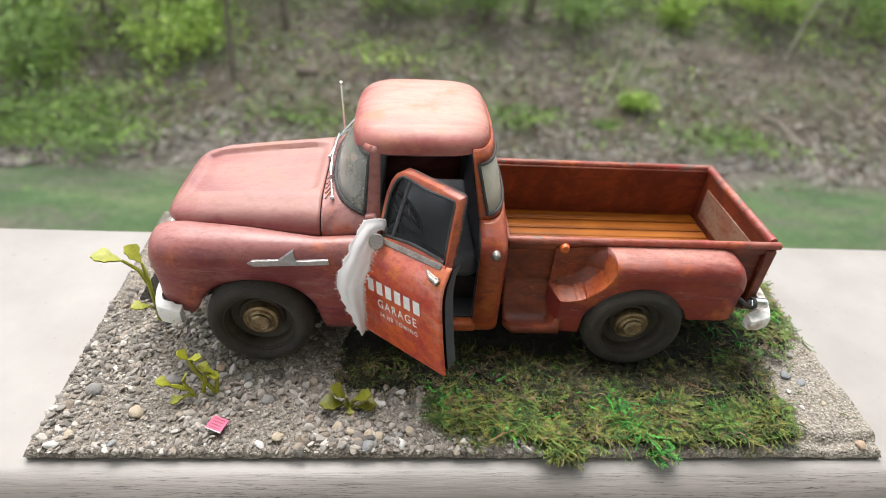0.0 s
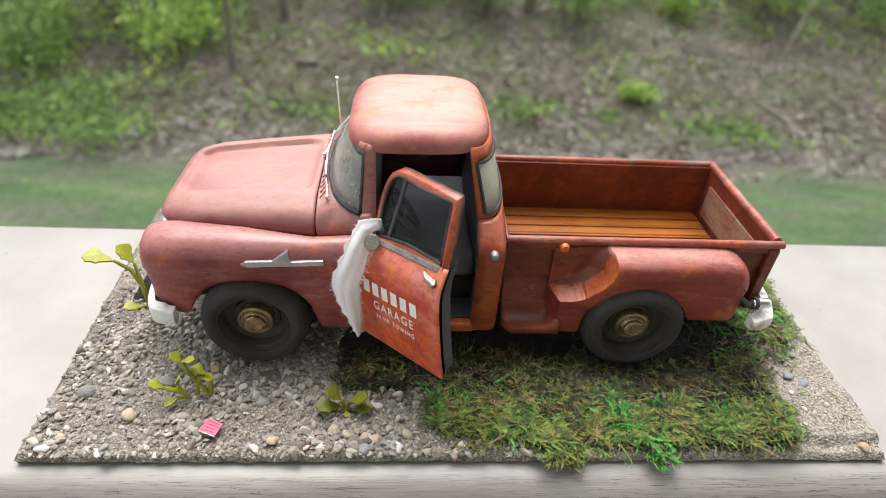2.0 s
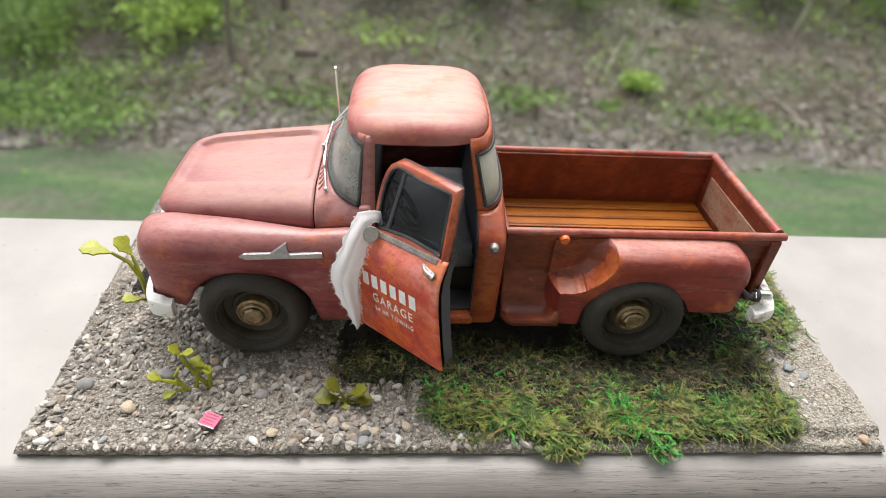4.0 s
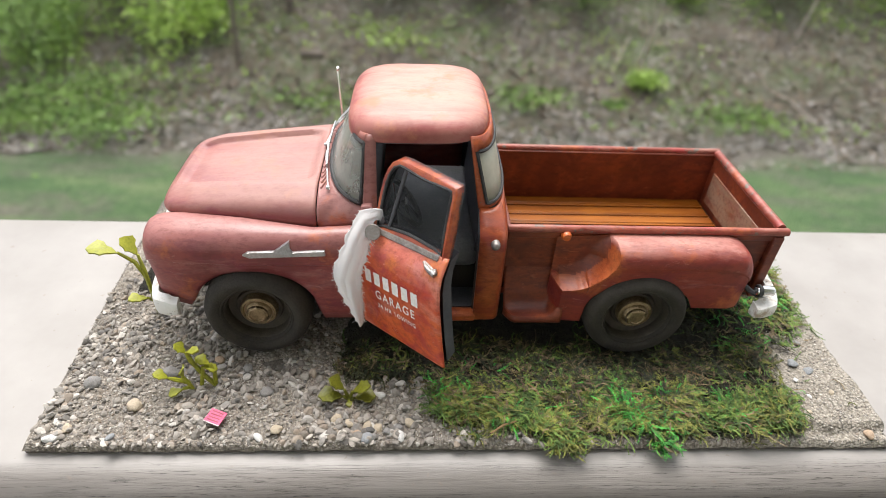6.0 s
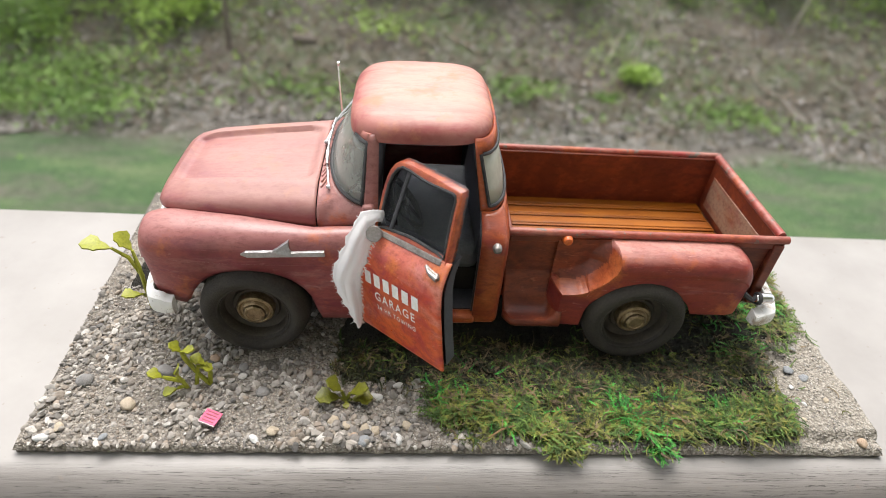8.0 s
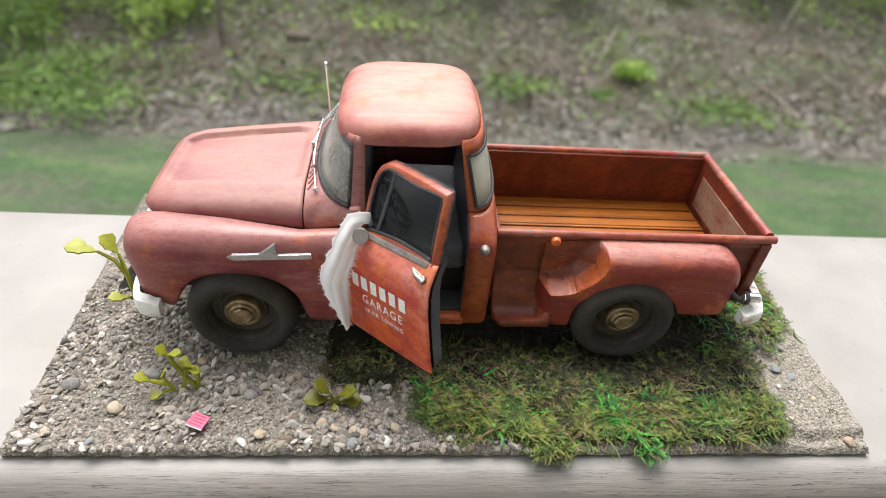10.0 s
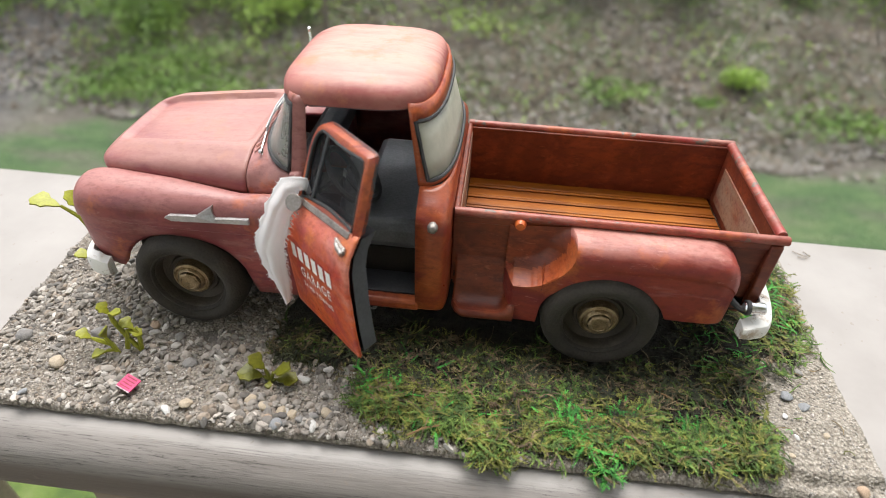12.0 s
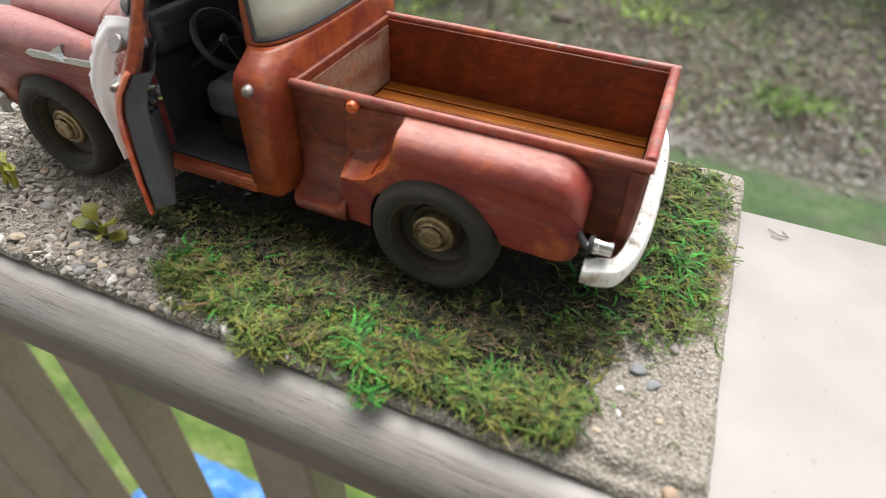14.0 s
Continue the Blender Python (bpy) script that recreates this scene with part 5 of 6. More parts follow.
# ---- plants and clutter on the bank ----
def shrub(x, y, size, height, mat, label, trunk=0.0, density=1.0, low=False):
    z0 = ground_height(x, y)
    ob = thing("shrub" if not trunk else "young_tree", label, "shrub" if not trunk else "tree", at=(x, y, z0 - 0.03), unit=1)
    r = random.Random(int(x * 131 + y * 977))
    bm = bmesh.new()
    tips = []
    if trunk:
        top = Vector((x + r.uniform(-0.15, 0.15), y + 0.1, z0 + height * 0.9))
        tube([(x, y, z0 - 0.05), Vector((x, y, z0)).lerp(top, 0.5) + Vector((r.uniform(-.06, .06), 0, 0)), top], [trunk, trunk * 0.75, trunk * 0.35], 7, bm)
    for k in range(9 if not low else 5):
        a, tt = r.uniform(0, 6.28), r.uniform(0.3, 0.95)
        base_ = Vector((x, y, z0 + (height * tt * 0.7 if trunk else 0.0)))
        tip = Vector((x + math.cos(a) * size * r.uniform(0.3, 0.9), y + math.sin(a) * size * r.uniform(0.3, 0.9), z0 + height * r.uniform(0.25 if low else 0.45, 0.6 if low else 1.0)))
        tube([base_, base_.lerp(tip, 0.5) + Vector((0, 0, 0.05)), tip], [0.012 + trunk * 0.2, 0.008, 0.004], 4, bm)
        tips.append((base_, tip))
    part("trunk", bm, BARK, ob)
    verts, faces = [], []
    n = int((1300 if low else 2000) * density * (0.5 + size))
    for k in range(n):
        b0, tip = r.choice(tips)
        f = r.uniform(0.35, 1.1)
        c = b0.lerp(tip, f) + Vector((r.gauss(0, 0.36), r.gauss(0, 0.36), r.gauss(0, 0.05 if low else 0.17))) * size
        if c.z < z0:
            c.z = z0 + r.uniform(0.01, 0.1)
        u = Vector((r.gauss(0, 1), r.gauss(0, 1), r.gauss(0, 0.5))).normalized()
        w = u.cross(Vector((r.gauss(0, 1), r.gauss(0, 1), r.gauss(0, 1)))).normalized()
        s = r.uniform(0.016, 0.038)
        i = len(verts)
        verts += [c - u * s, c + w * s * 0.55, c + u * s, c - w * s * 0.55]
        faces.append((i, i + 1, i + 2, i + 3))
    me = bpy.data.meshes.new("crown")
    me.from_pydata([v - Vector((x, y, z0 - 0.03)) for v in verts], [], faces)
    me.materials.append(mat)
    cr = new("crown", me)
    cr.parent = ob
    return ob


FRESH, DIM = "bright spring-green shrub on the leafy bank", "loose green shrub on the leafy bank"
for x, y, size, h, m_, trunk, dens, low in [
        (-5.0, 7.6, 0.9, 1.0, GREEN_DIM, 0, 1.0, 0), (-4.3, 8.6, 1.0, 1.3, GREEN, 0.03, 1.2, 0), (-3.0, 9.1, 0.95, 1.1, GREEN, 0.03, 1.3, 0),
        (-3.1, 8.1, 0.7, 0.7, GREEN, 0, 0.9, 0), (-4.2, 6.9, 0.7, 0.45, GREEN_DIM, 0, 1.0, 1), (-3.25, 6.5, 0.8, 0.2, GREEN_DIM, 0, 0.9, 1), (-4.6, 6.45, 0.7, 0.30, GREEN_DIM, 0, 1.0, 1),
        (-0.35, 9.3, 0.75, 1.0, GREEN, 0.02, 1.2, 0), (-0.3, 8.2, 0.6, 0.25, GREEN, 0, 0.2, 1), (1.2, 9.2, 0.6, 0.8, GREEN_DIM, 0.02, 1.0, 0), (2.6, 9.2, 0.6, 0.7, GREEN_DIM, 0, 0.9, 0),
        (-1.15, 6.85, 0.9, 0.12, GREEN_DIM, 0, 0.6, 1), (3.10, 7.30, 0.21, 0.20, GREEN, 0.008, 0.50, 0), (5.7, 9.5, 0.75, 1.1, GREEN, 0.03, 1.2, 0), (4.4, 6.8, 0.7, 0.12, GREEN_DIM, 0, 0.6, 1),
        (4.25, 9.5, 0.35, 0.5, GREEN, 0, 0.9, 0), (2.65, 6.95, 0.18, 0.12, GREEN_DIM, 0, 0.4, 1), (1.5, 7.0, 0.45, 0.10, GREEN_DIM, 0, 0.4, 1),
        (-6.2, 9.2, 1.1, 1.6, GREEN, 0.04, 1.2, 0), (-7.5, 8.2, 1.1, 1.4, GREEN_DIM, 0.04, 1.2, 0), (7.2, 9.6, 1.0, 1.2, GREEN_DIM, 0.03, 1.0, 0), (-1.8, 10.6, 1.0, 1.3, GREEN_DIM, 0.04, 1.0, 0),
        (0.6, 10.8, 0.9, 1.2, GREEN, 0.03, 1.1, 0), (3.6, 10.9, 1.0, 1.3, GREEN_DIM, 0.03, 1.0, 0), (8.5, 11.0, 1.2, 1.5, GREEN, 0.04, 1.0, 0), (5.5, 11.5, 1.0, 1.4, GREEN_DIM, 0.04, 1.0, 0)]:
    shrub(x, y, size, h, m_, (FRESH if m_ is GREEN else DIM) if not trunk else "slim young tree in fresh leaf on the bank", trunk, dens, bool(low))
wild = random.Random(31)


def scattered(name, mat, label, category, items):
    """Many small leaf blades as one sheet of loose geometry; items hold centre, two half axes."""
    vs, fs = [], []
    for c, u, w in items:
        i = len(vs)
        vs += [c - u, c + w, c + u, c - w]
        fs.append((i, i + 1, i + 2, i + 3))
    me = bpy.data.meshes.new(name)
    me.from_pydata(vs, [], fs)
    me.materials.append(mat)
    return tagged(new(name, me), label, category, kind="stuff")


def overgrown(x, y):
    """How dense and how high the undergrowth stands on the bank."""
    left = smooth01(-2.0, -3.4, x) * smooth01(6.5, 7.6, y)
    back_ = 0.75 * smooth01(8.9, 10.2, y)
    right = 0.6 * smooth01(5.0, 6.5, x) * smooth01(8.2, 9.4, y)
    n_ = noise.noise((x * 0.9, y * 0.9, 5)) + 0.6 * noise.noise((x * 2.3, y * 2.3, 6))
    return max(left, back_, right, 0.04) * smooth01(-0.35, 0.45, n_)


sets = {0: [], 1: [], 2: []}
while len(sets[0]) + len(sets[1]) < 85000:
    x, y = wild.uniform(-9, 10), wild.uniform(6.3, 13)
    d_ = overgrown(x, y)
    if wild.random() > d_:
        continue
    n_ = 0.5 + 0.8 * noise.noise((x * 1.3, y * 1.3, 12))
    top = (0.10 + 1.25 * d_ * max(0.1, n_)) * (1 if d_ > 0.12 else 0.5)
    c = Vector((x, y, ground_height(x, y) + 0.03 + top * wild.random() ** 1.4))
    u = Vector((wild.gauss(0, 1), wild.gauss(0, 1), wild.gauss(0, 0.6))).normalized()
    w = u.cross(Vector((wild.gauss(0, 1), wild.gauss(0, 1), wild.gauss(0, 1)))).normalized()
    sz = wild.uniform(0.014, 0.034)
    sets[0 if n_ + wild.uniform(-0.4, 0.4) > 0.45 else 1].append((c, u * sz, w * sz * 0.6))
scattered("undergrowth", GREEN, "fresh light-green leaves of undergrowth on the bank", "undergrowth", sets[0])
scattered("undergrowth", GREEN_DIM, "duller green leaves of undergrowth on the bank", "undergrowth", sets[1])
DRY_LEAF = [plain("pale_dry_leaf", (0.17, 0.155, 0.135), (0.28, 0.26, 0.235), 2.0, 0.85, bump=0, fine=9, unit=1), plain("brown_dry_leaf", (0.07, 0.052, 0.034), (0.155, 0.12, 0.082), 2.0, 0.9, bump=0, fine=9, unit=1)]
sets = [[], []]
for k in range(52000):
    x, y = wild.uniform(-9, 10), 5.75 + 6.5 * wild.random() ** 2.0
    edge_ = y - 5.95 - 0.5 * noise.noise((x * 0.8, 0, 2))
    if edge_ < 0 and wild.random() > 0.04:
        continue
    n_ = noise.noise((x * 1.6, y * 1.6, 7))
    c = Vector((x, y, ground_height(x, y) + wild.uniform(0.005, 0.035)))
    u = Vector((wild.gauss(0, 1), wild.gauss(0, 1), wild.gauss(0, 0.25))).normalized()
    w = u.cross(Vector((wild.gauss(0, 0.3), wild.gauss(0, 0.3), 1))).normalized()
    sz = wild.uniform(0.02, 0.05)
    pale_ = 0.6 * math.exp(-((edge_ - 0.1) / 0.5) ** 2) + 0.20 + 0.30 * n_
    sets[0 if wild.random() < pale_ else 1].append((c, u * sz, w * sz * 0.55))
scattered("dry_leaves", DRY_LEAF[0], "pale dry leaves strewn over the bank", "dry leaves", sets[0])
scattered("dry_leaves", DRY_LEAF[1], "brown rotting leaves strewn over the bank", "dry leaves", sets[1])
for x, y, r_, h, tilt_, m_ in [(-2.3, 7.5, 0.035, 2.2, 0.05, BARK), (-1.8, 8.8, 0.06, 3.0, -0.05, BARK), (1.85, 9.3, 0.09, 4.0, 0.02, BARK), (3.05, 7.6, 0.015, 1.1, 0.12, PALE_WOOD), (5.8, 8.7, 0.02, 1.6, 0.2, PALE_WOOD),
                               (-3.6, 9.9, 0.07, 4.0, 0.03, BARK), (0.2, 10.2, 0.06, 4.0, -0.04, BARK), (6.5, 10.0, 0.08, 4.0, 0.06, BARK), (-5.6, 8.9, 0.05, 3.0, -0.08, BARK)]:
    z0 = ground_height(x, y)
    pts = [(x, y, z0 - 0.1), (x + tilt_ * h * 0.4, y, z0 + h * 0.4), (x + tilt_ * h * 0.8 + 0.03, y + 0.05, z0 + h * 0.8), (x + tilt_ * h, y + 0.05, z0 + h)]
    bm = tube(pts, [r_, r_ * 0.85, r_ * 0.6, r_ * 0.4], 8)
    rr = random.Random(int(x * 77))
    for k in range(5):
        f = rr.uniform(0.35, 0.95)
        p = Vector(pts[0]).lerp(Vector(pts[3]), f)
        tube([p, p + Vector((rr.uniform(-0.4, 0.4), rr.uniform(-0.2, 0.2), rr.uniform(0.1, 0.5)))], [r_ * 0.3, r_ * 0.1], 5, bm)
    solo("bare_tree", bm, m_, "thin bare tree trunk on the leafy bank", "tree", unit=1, at=(x, y, z0 - 0.1), group="bare trunks on the bank")
for i in range(18):
    x, y = rnd.uniform(-7, 8), rnd.uniform(6.4, 10.5)
    a, l = rnd.uniform(0, 3.14), rnd.uniform(0.3, 1.1)
    z = ground_height(x, y)
    e = (x + l * math.cos(a), y + l * math.sin(a))
    bm = tube([(x, y, z + 0.02), ((x + e[0]) / 2, (y + e[1]) / 2, ground_height((x + e[0]) / 2, (y + e[1]) / 2) + 0.06), (*e, ground_height(*e) + 0.03)], [0.013, 0.010, 0.004], 5)
    solo("fallen_branch", bm, PALE_WOOD if i % 2 else BARK, "fallen branch lying on the leaf litter", "branch", unit=1, at=(x, y, z), group="fallen branches on the bank")
bm = lathe([(0.001, 0.16), (0.05, 0.15), (0.065, 0.08), (0.06, -0.1), (0.05, -0.15), (0.001, -0.16)], (-1.36, 7.69, ground_height(-1.36, 7.69) + 0.03), "x", 12)
solo("log", bm, BARK, "dark rotting log on the bank", "log", unit=1, at=(-1.36, 7.69, ground_height(-1.36, 7.69)))
bm = bmesh.new()
bmesh.ops.create_icosphere(bm, subdivisions=2, radius=0.10)
for v in bm.verts:
    v.co = v.co * (1 + 0.3 * noise.noise(v.co * 9)) + Vector((-4.96, 7.83, ground_height(-4.96, 7.83) + 0.06))
solo("pale_rock", bm, WHITE, "pale rock among the shrubs", "rock", unit=1, at=(-4.96, 7.83, ground_height(-4.96, 7.83)))
rows = []
for j in range(25):
    row = []
    for i in range(25):
        u, v = -1 + i / 12, -1 + j / 12
        rr_ = min(1, math.hypot(u, v))
        x, y = -1.62 + 0.34 * u, 0.74 + 0.30 * v
        row.append((x, y, -3.08 + 0.15 * (1 - rr_ ** 2) * (0.8 + 0.5 * noise.noise((u * 1.6, v * 1.6, 4))) + 0.05 * noise.noise((u * 5, v * 5, 1))))
    rows.append(row)
solo("tarpaulin", grid(rows), TARP, "crumpled blue tarpaulin heaped on the lawn", "tarpaulin", unit=1, at=(-1.62, 0.74, -3.08))

# ---- moss ----
MOSS = [frond("olive_moss", (0.024, 0.027, 0.005), (0.110, 0.116, 0.019), (0.29, 0.295, 0.060)),
        frond("green_moss", (0.014, 0.033, 0.006), (0.066, 0.126, 0.020), (0.21, 0.31, 0.056)),
        frond("dyed_moss", (0.010, 0.075, 0.010), (0.038, 0.22, 0.025), (0.13, 0.50, 0.075)),
        frond("dry_moss", (0.035, 0.023, 0.012), (0.11, 0.078, 0.040), (0.32, 0.24, 0.13)),
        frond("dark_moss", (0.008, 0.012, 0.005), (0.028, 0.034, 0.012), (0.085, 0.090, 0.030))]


def moss_cover(x, y, wheels=True):
    """How thickly moss lies, 0 to 1."""
    if wheels and y > 0.83 and y < 1.2 and abs(x - 1.45) < 0.20:
        return 0
    n_ = 0.16 * noise.noise((x * 2.2, y * 2.2, 9)) + 0.06 * noise.noise((x * 7, y * 7, 3))
    front = smooth01(-0.10, 0.10, x + n_ + 0.10 * y) * smooth01(2.64, 2.46, x + n_ + 0.15 * max(0, 0.3 - y) * 3 - 0.10 * smooth01(0.4, 0.9, y)) * smooth01(2.0, 1.5, y) * smooth01(0.0, 0.06, y + 0.25 * n_ - 0.06 * smooth01(0.75, 0.4, x) - 0.05)
    under = smooth01(-0.95, -0.6, x + n_) * smooth01(0.54, 0.66, y + 0.5 * n_) * smooth01(1.6, 0.9, y) * smooth01(2.6, 2.3, x)
    side = smooth01(2.0, 2.35, x + n_) * smooth01(3.17, 3.00, x - 0.03 * y) * smooth01(0.85, 1.25, y + n_)
    backl = 0.7 * smooth01(-2.3, -2.45, x + n_) * smooth01(1.3, 1.8, y)
    return max(front, under, side, backl)


def moss_thick(x, y):
    """Tufted growth: dense cushions with worn gaps between."""
    a = noise.noise((x * 3.4, y * 3.4, 41)) + 0.7 * noise.noise((x * 8.5, y * 8.5, 17))
    near = smooth01(0.38, 0.66, y) * smooth01(2.75, 2.4, x)
    return max(0.4 * smooth01(2.1, 2.5, x) * smooth01(0.5, 0.9, y), smooth01(-0.25 + 0.35 * near, 0.40 + 0.35 * near, a) * (1 - 0.60 * near))


DYED = [(1.18, 0.33, 0.20, 0.07, 0.95), (1.36, 0.16, 0.10, 0.13, 0.95), (1.47, 0.06, 0.05, 0.09, 0.95), (0.80, 0.24, 0.10, 0.06, 0.7), (2.03, 0.29, 0.05, 0.12, 1.0), (2.72, 0.60, 0.05, 0.10, 0.95), (2.66, 0.85, 0.07, 0.06, 0.8),
        (1.62, 0.36, 0.10, 0.07, 0.5), (2.55, 1.25, 0.25, 0.3, 0.35), (2.98, 1.9, 0.18, 0.5, 0.6), (-0.12, 0.47, 0.22, 0.08, 0.25), (0.12, 0.62, 0.15, 0.1, 0.2), (0.35, 0.15, 0.10, 0.05, 0.4)]


def moss_patch(x, y):
    """0 olive, 1 green, 2 dyed bright, 3 dry, 4 dark."""
    d = max(w_ * math.exp(-((x - cx) / sx) ** 2 - ((y - cy) / sy) ** 2) for cx, cy, sx, sy, w_ in DYED)
    q_ = rnd.random()
    if q_ < d * 0.62:
        return 2
    # Dark and dry strands near the truck: its shade put into the moss colour.
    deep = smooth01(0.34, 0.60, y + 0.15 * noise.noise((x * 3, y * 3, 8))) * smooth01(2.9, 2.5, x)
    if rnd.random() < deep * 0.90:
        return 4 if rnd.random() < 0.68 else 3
    if rnd.random() < 0.05:
        return 3
    a = noise.noise((x * 2.1, y * 2.1, 21)) + rnd.uniform(-0.3, 0.3)
    return 1 if a > -0.06 else (0 if a > -0.55 else 4)


mv, mf = [[] for _ in MOSS], [[] for _ in MOSS]


def strand(kind_, p, d, length, lift, droop, fat=1.0):
    """One curled frond: a stem closely set with short leaflets."""
    nseg = 5
    curl = rnd.uniform(-3.6, 3.6) * min(1.0, 0.09 / length)
    w = rnd.uniform(0.0035, 0.006) * fat
    vs, fs = mv[kind_], mf[kind_]
    q = Vector(p)
    if q.x + d.x * length > edge_x(q.y)[1] + 0.02:
        d = Vector((-abs(d.x), d.y, d.z))
    pts, dirs = [], []
    for k in range(nseg + 1):
        f = k / nseg
        pts.append(q.copy())
        dirs.append(d.copy())
        step = d * (length / nseg)
        step.z = (lift * (1 - f) - droop * f) / nseg * 1.6
        q = q + step
        d = Matrix.Rotation(curl / nseg, 3, "Z") @ d
    i0 = len(vs)
    for k, (c, dd) in enumerate(zip(pts, dirs)):
        s = Vector((-dd.y, dd.x, 0.5)) * (w * (1 - 0.5 * k / nseg))
        vs += [c - s, c + s]
        if k:
            i = i0 + 2 * k
            fs.append((i - 2, i - 1, i + 1, i))
    n_l = max(4, int(length / 0.017))
    for k in range(1, n_l + 1):
        f = k / n_l * nseg
        i_ = min(int(f), nseg - 1)
        c, dd = pts[i_].lerp(pts[i_ + 1], f - i_), dirs[i_]
        for sd in (-1, 1):
            ll = (rnd.uniform(0.010, 0.023) * (1 - 0.45 * f / nseg) + 0.004) * fat
            t_ = (dd * rnd.uniform(0.7, 1.3) + Vector((-dd.y, dd.x, 0)) * sd * 0.9 + Vector((0, 0, rnd.uniform(-0.2, 0.8)))).normalized() * ll
            e = Vector((dd.x, dd.y, 0.5)) * (0.0052 * fat)
            i = len(vs)
            vs += [c - e, c + e, c + t_]
            fs.append((i, i + 1, i + 2))


def clump(x, y, n, kind_, z, spread, length, lift, fat=1.0, lean=None):
    a0 = rnd.uniform(0, 2 * math.pi) if lean is None else lean
    for _ in range(n):
        a = a0 + rnd.gauss(0, 1.1)
        r_ = spread * rnd.random()
        k = kind_ if rnd.random() < 0.78 else rnd.choice((0, 0, 1, 1, 3))
        b = rnd.uniform(0, 6.28)
        strand(k, (x + r_ * math.cos(b), y + r_ * math.sin(b), z + rnd.uniform(-0.01, 0.025)), Vector((math.cos(a), math.sin(a), 0)), length * rnd.uniform(0.5, 1.3), lift * rnd.uniform(0.2, 1.3), lift * rnd.uniform(0.2, 1.1), fat * rnd.uniform(0.8, 1.25))


def moss_height(x, y):
    return (0.016 + 0.058 * moss_thick(x, y) + 0.016 * noise.noise((x * 11, y * 11, 14))) * (1 - 0.45 * smooth01(0.5, 0.75, y))


count = 0
for _ in range(24000):
    x, y = rnd.uniform(-2.8, 3.22), rnd.uniform(0.03, 2.95) if rnd.random() < 0.4 else rnd.uniform(0.03, 0.95)
    th = moss_thick(x, y)
    if rnd.random() > moss_cover(x, y) * (0.10 + 0.90 * th):
        continue
    if not (y < 0.95 or x > 2.2) and rnd.random() < 0.8:
        continue
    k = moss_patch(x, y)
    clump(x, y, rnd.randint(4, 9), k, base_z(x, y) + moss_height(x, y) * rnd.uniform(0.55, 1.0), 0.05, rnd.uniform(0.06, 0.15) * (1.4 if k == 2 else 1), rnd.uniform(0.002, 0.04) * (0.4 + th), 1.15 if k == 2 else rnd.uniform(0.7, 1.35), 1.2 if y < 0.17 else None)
    count += 1
    if count > 3300:
        break
for k in range(48):   # tufts hanging over the front edge
    x = rnd.gauss(0.80, 0.075) if k < 26 else (rnd.gauss(1.47, 0.035) if k < 40 else rnd.choice((0.15, 0.30, 1.10, 2.05)) + rnd.gauss(0, 0.05))
    clump(x, rnd.uniform(-0.03, 0.05) if k < 40 else rnd.uniform(0.03, 0.07), 6, 2 if 26 <= k < 40 else rnd.choice((0, 0, 1)), rnd.uniform(0.05, 0.13), 0.03, 0.10, 0.015, lean=-1.57)
for k in range(150):   # thin strands straying over the bare sand
    x, y = rnd.uniform(2.25, 3.08), rnd.uniform(0.12, 1.3)
    if rnd.random() > 0.75 - 0.6 * smooth01(2.4, 3.0, x) + 0.3 * smooth01(0.5, 1.1, y):
        continue
    a = rnd.uniform(0, 6.28)
    strand(rnd.choice((0, 1, 3, 3, 4, 2)), (x, y, base_z(x, y) + 0.012), Vector((math.cos(a), math.sin(a), 0)), rnd.uniform(0.05, 0.15), 0.012, 0.008, 0.8)
for k in range(260):   # loose dry stalks and shreds
    x, y = rnd.uniform(-0.1, 2.95), rnd.uniform(0.05, 1.0)
    if moss_cover(x, y) < 0.4:
        continue
    a = rnd.uniform(0, 6.28)
    strand(3 if rnd.random() < 0.7 else 4, (x, y, base_z(x, y) + moss_height(x, y) + rnd.uniform(0.0, 0.02)), Vector((math.cos(a), math.sin(a), 0)), rnd.uniform(0.10, 0.28), 0.02, 0.03, 0.7)
# Brown underlay, made near-black so gaps between fronds look shaded.
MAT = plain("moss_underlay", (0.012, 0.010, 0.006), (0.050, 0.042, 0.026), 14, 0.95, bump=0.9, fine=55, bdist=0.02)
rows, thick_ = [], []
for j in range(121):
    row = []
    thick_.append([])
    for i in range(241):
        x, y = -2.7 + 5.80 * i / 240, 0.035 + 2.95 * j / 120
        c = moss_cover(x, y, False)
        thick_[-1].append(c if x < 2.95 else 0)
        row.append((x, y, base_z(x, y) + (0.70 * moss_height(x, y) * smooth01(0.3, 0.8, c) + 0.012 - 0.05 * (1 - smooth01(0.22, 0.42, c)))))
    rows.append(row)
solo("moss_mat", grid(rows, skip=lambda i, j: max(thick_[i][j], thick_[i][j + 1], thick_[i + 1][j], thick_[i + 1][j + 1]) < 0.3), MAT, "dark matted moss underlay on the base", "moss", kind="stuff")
for k, lab in enumerate(["dry olive-green moss on the base", "fresh green moss on the base", "bright dyed green moss strands on the base", "withered brown moss strands on the base", "dark moss; near the truck its colour stands in for shade"]):
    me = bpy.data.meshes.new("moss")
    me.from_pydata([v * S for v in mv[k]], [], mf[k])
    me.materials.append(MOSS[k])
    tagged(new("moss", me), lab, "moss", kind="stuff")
STALK = plain("dry_stalk", (0.13, 0.075, 0.03), (0.30, 0.19, 0.09), 6, 0.8, bump=0.1)
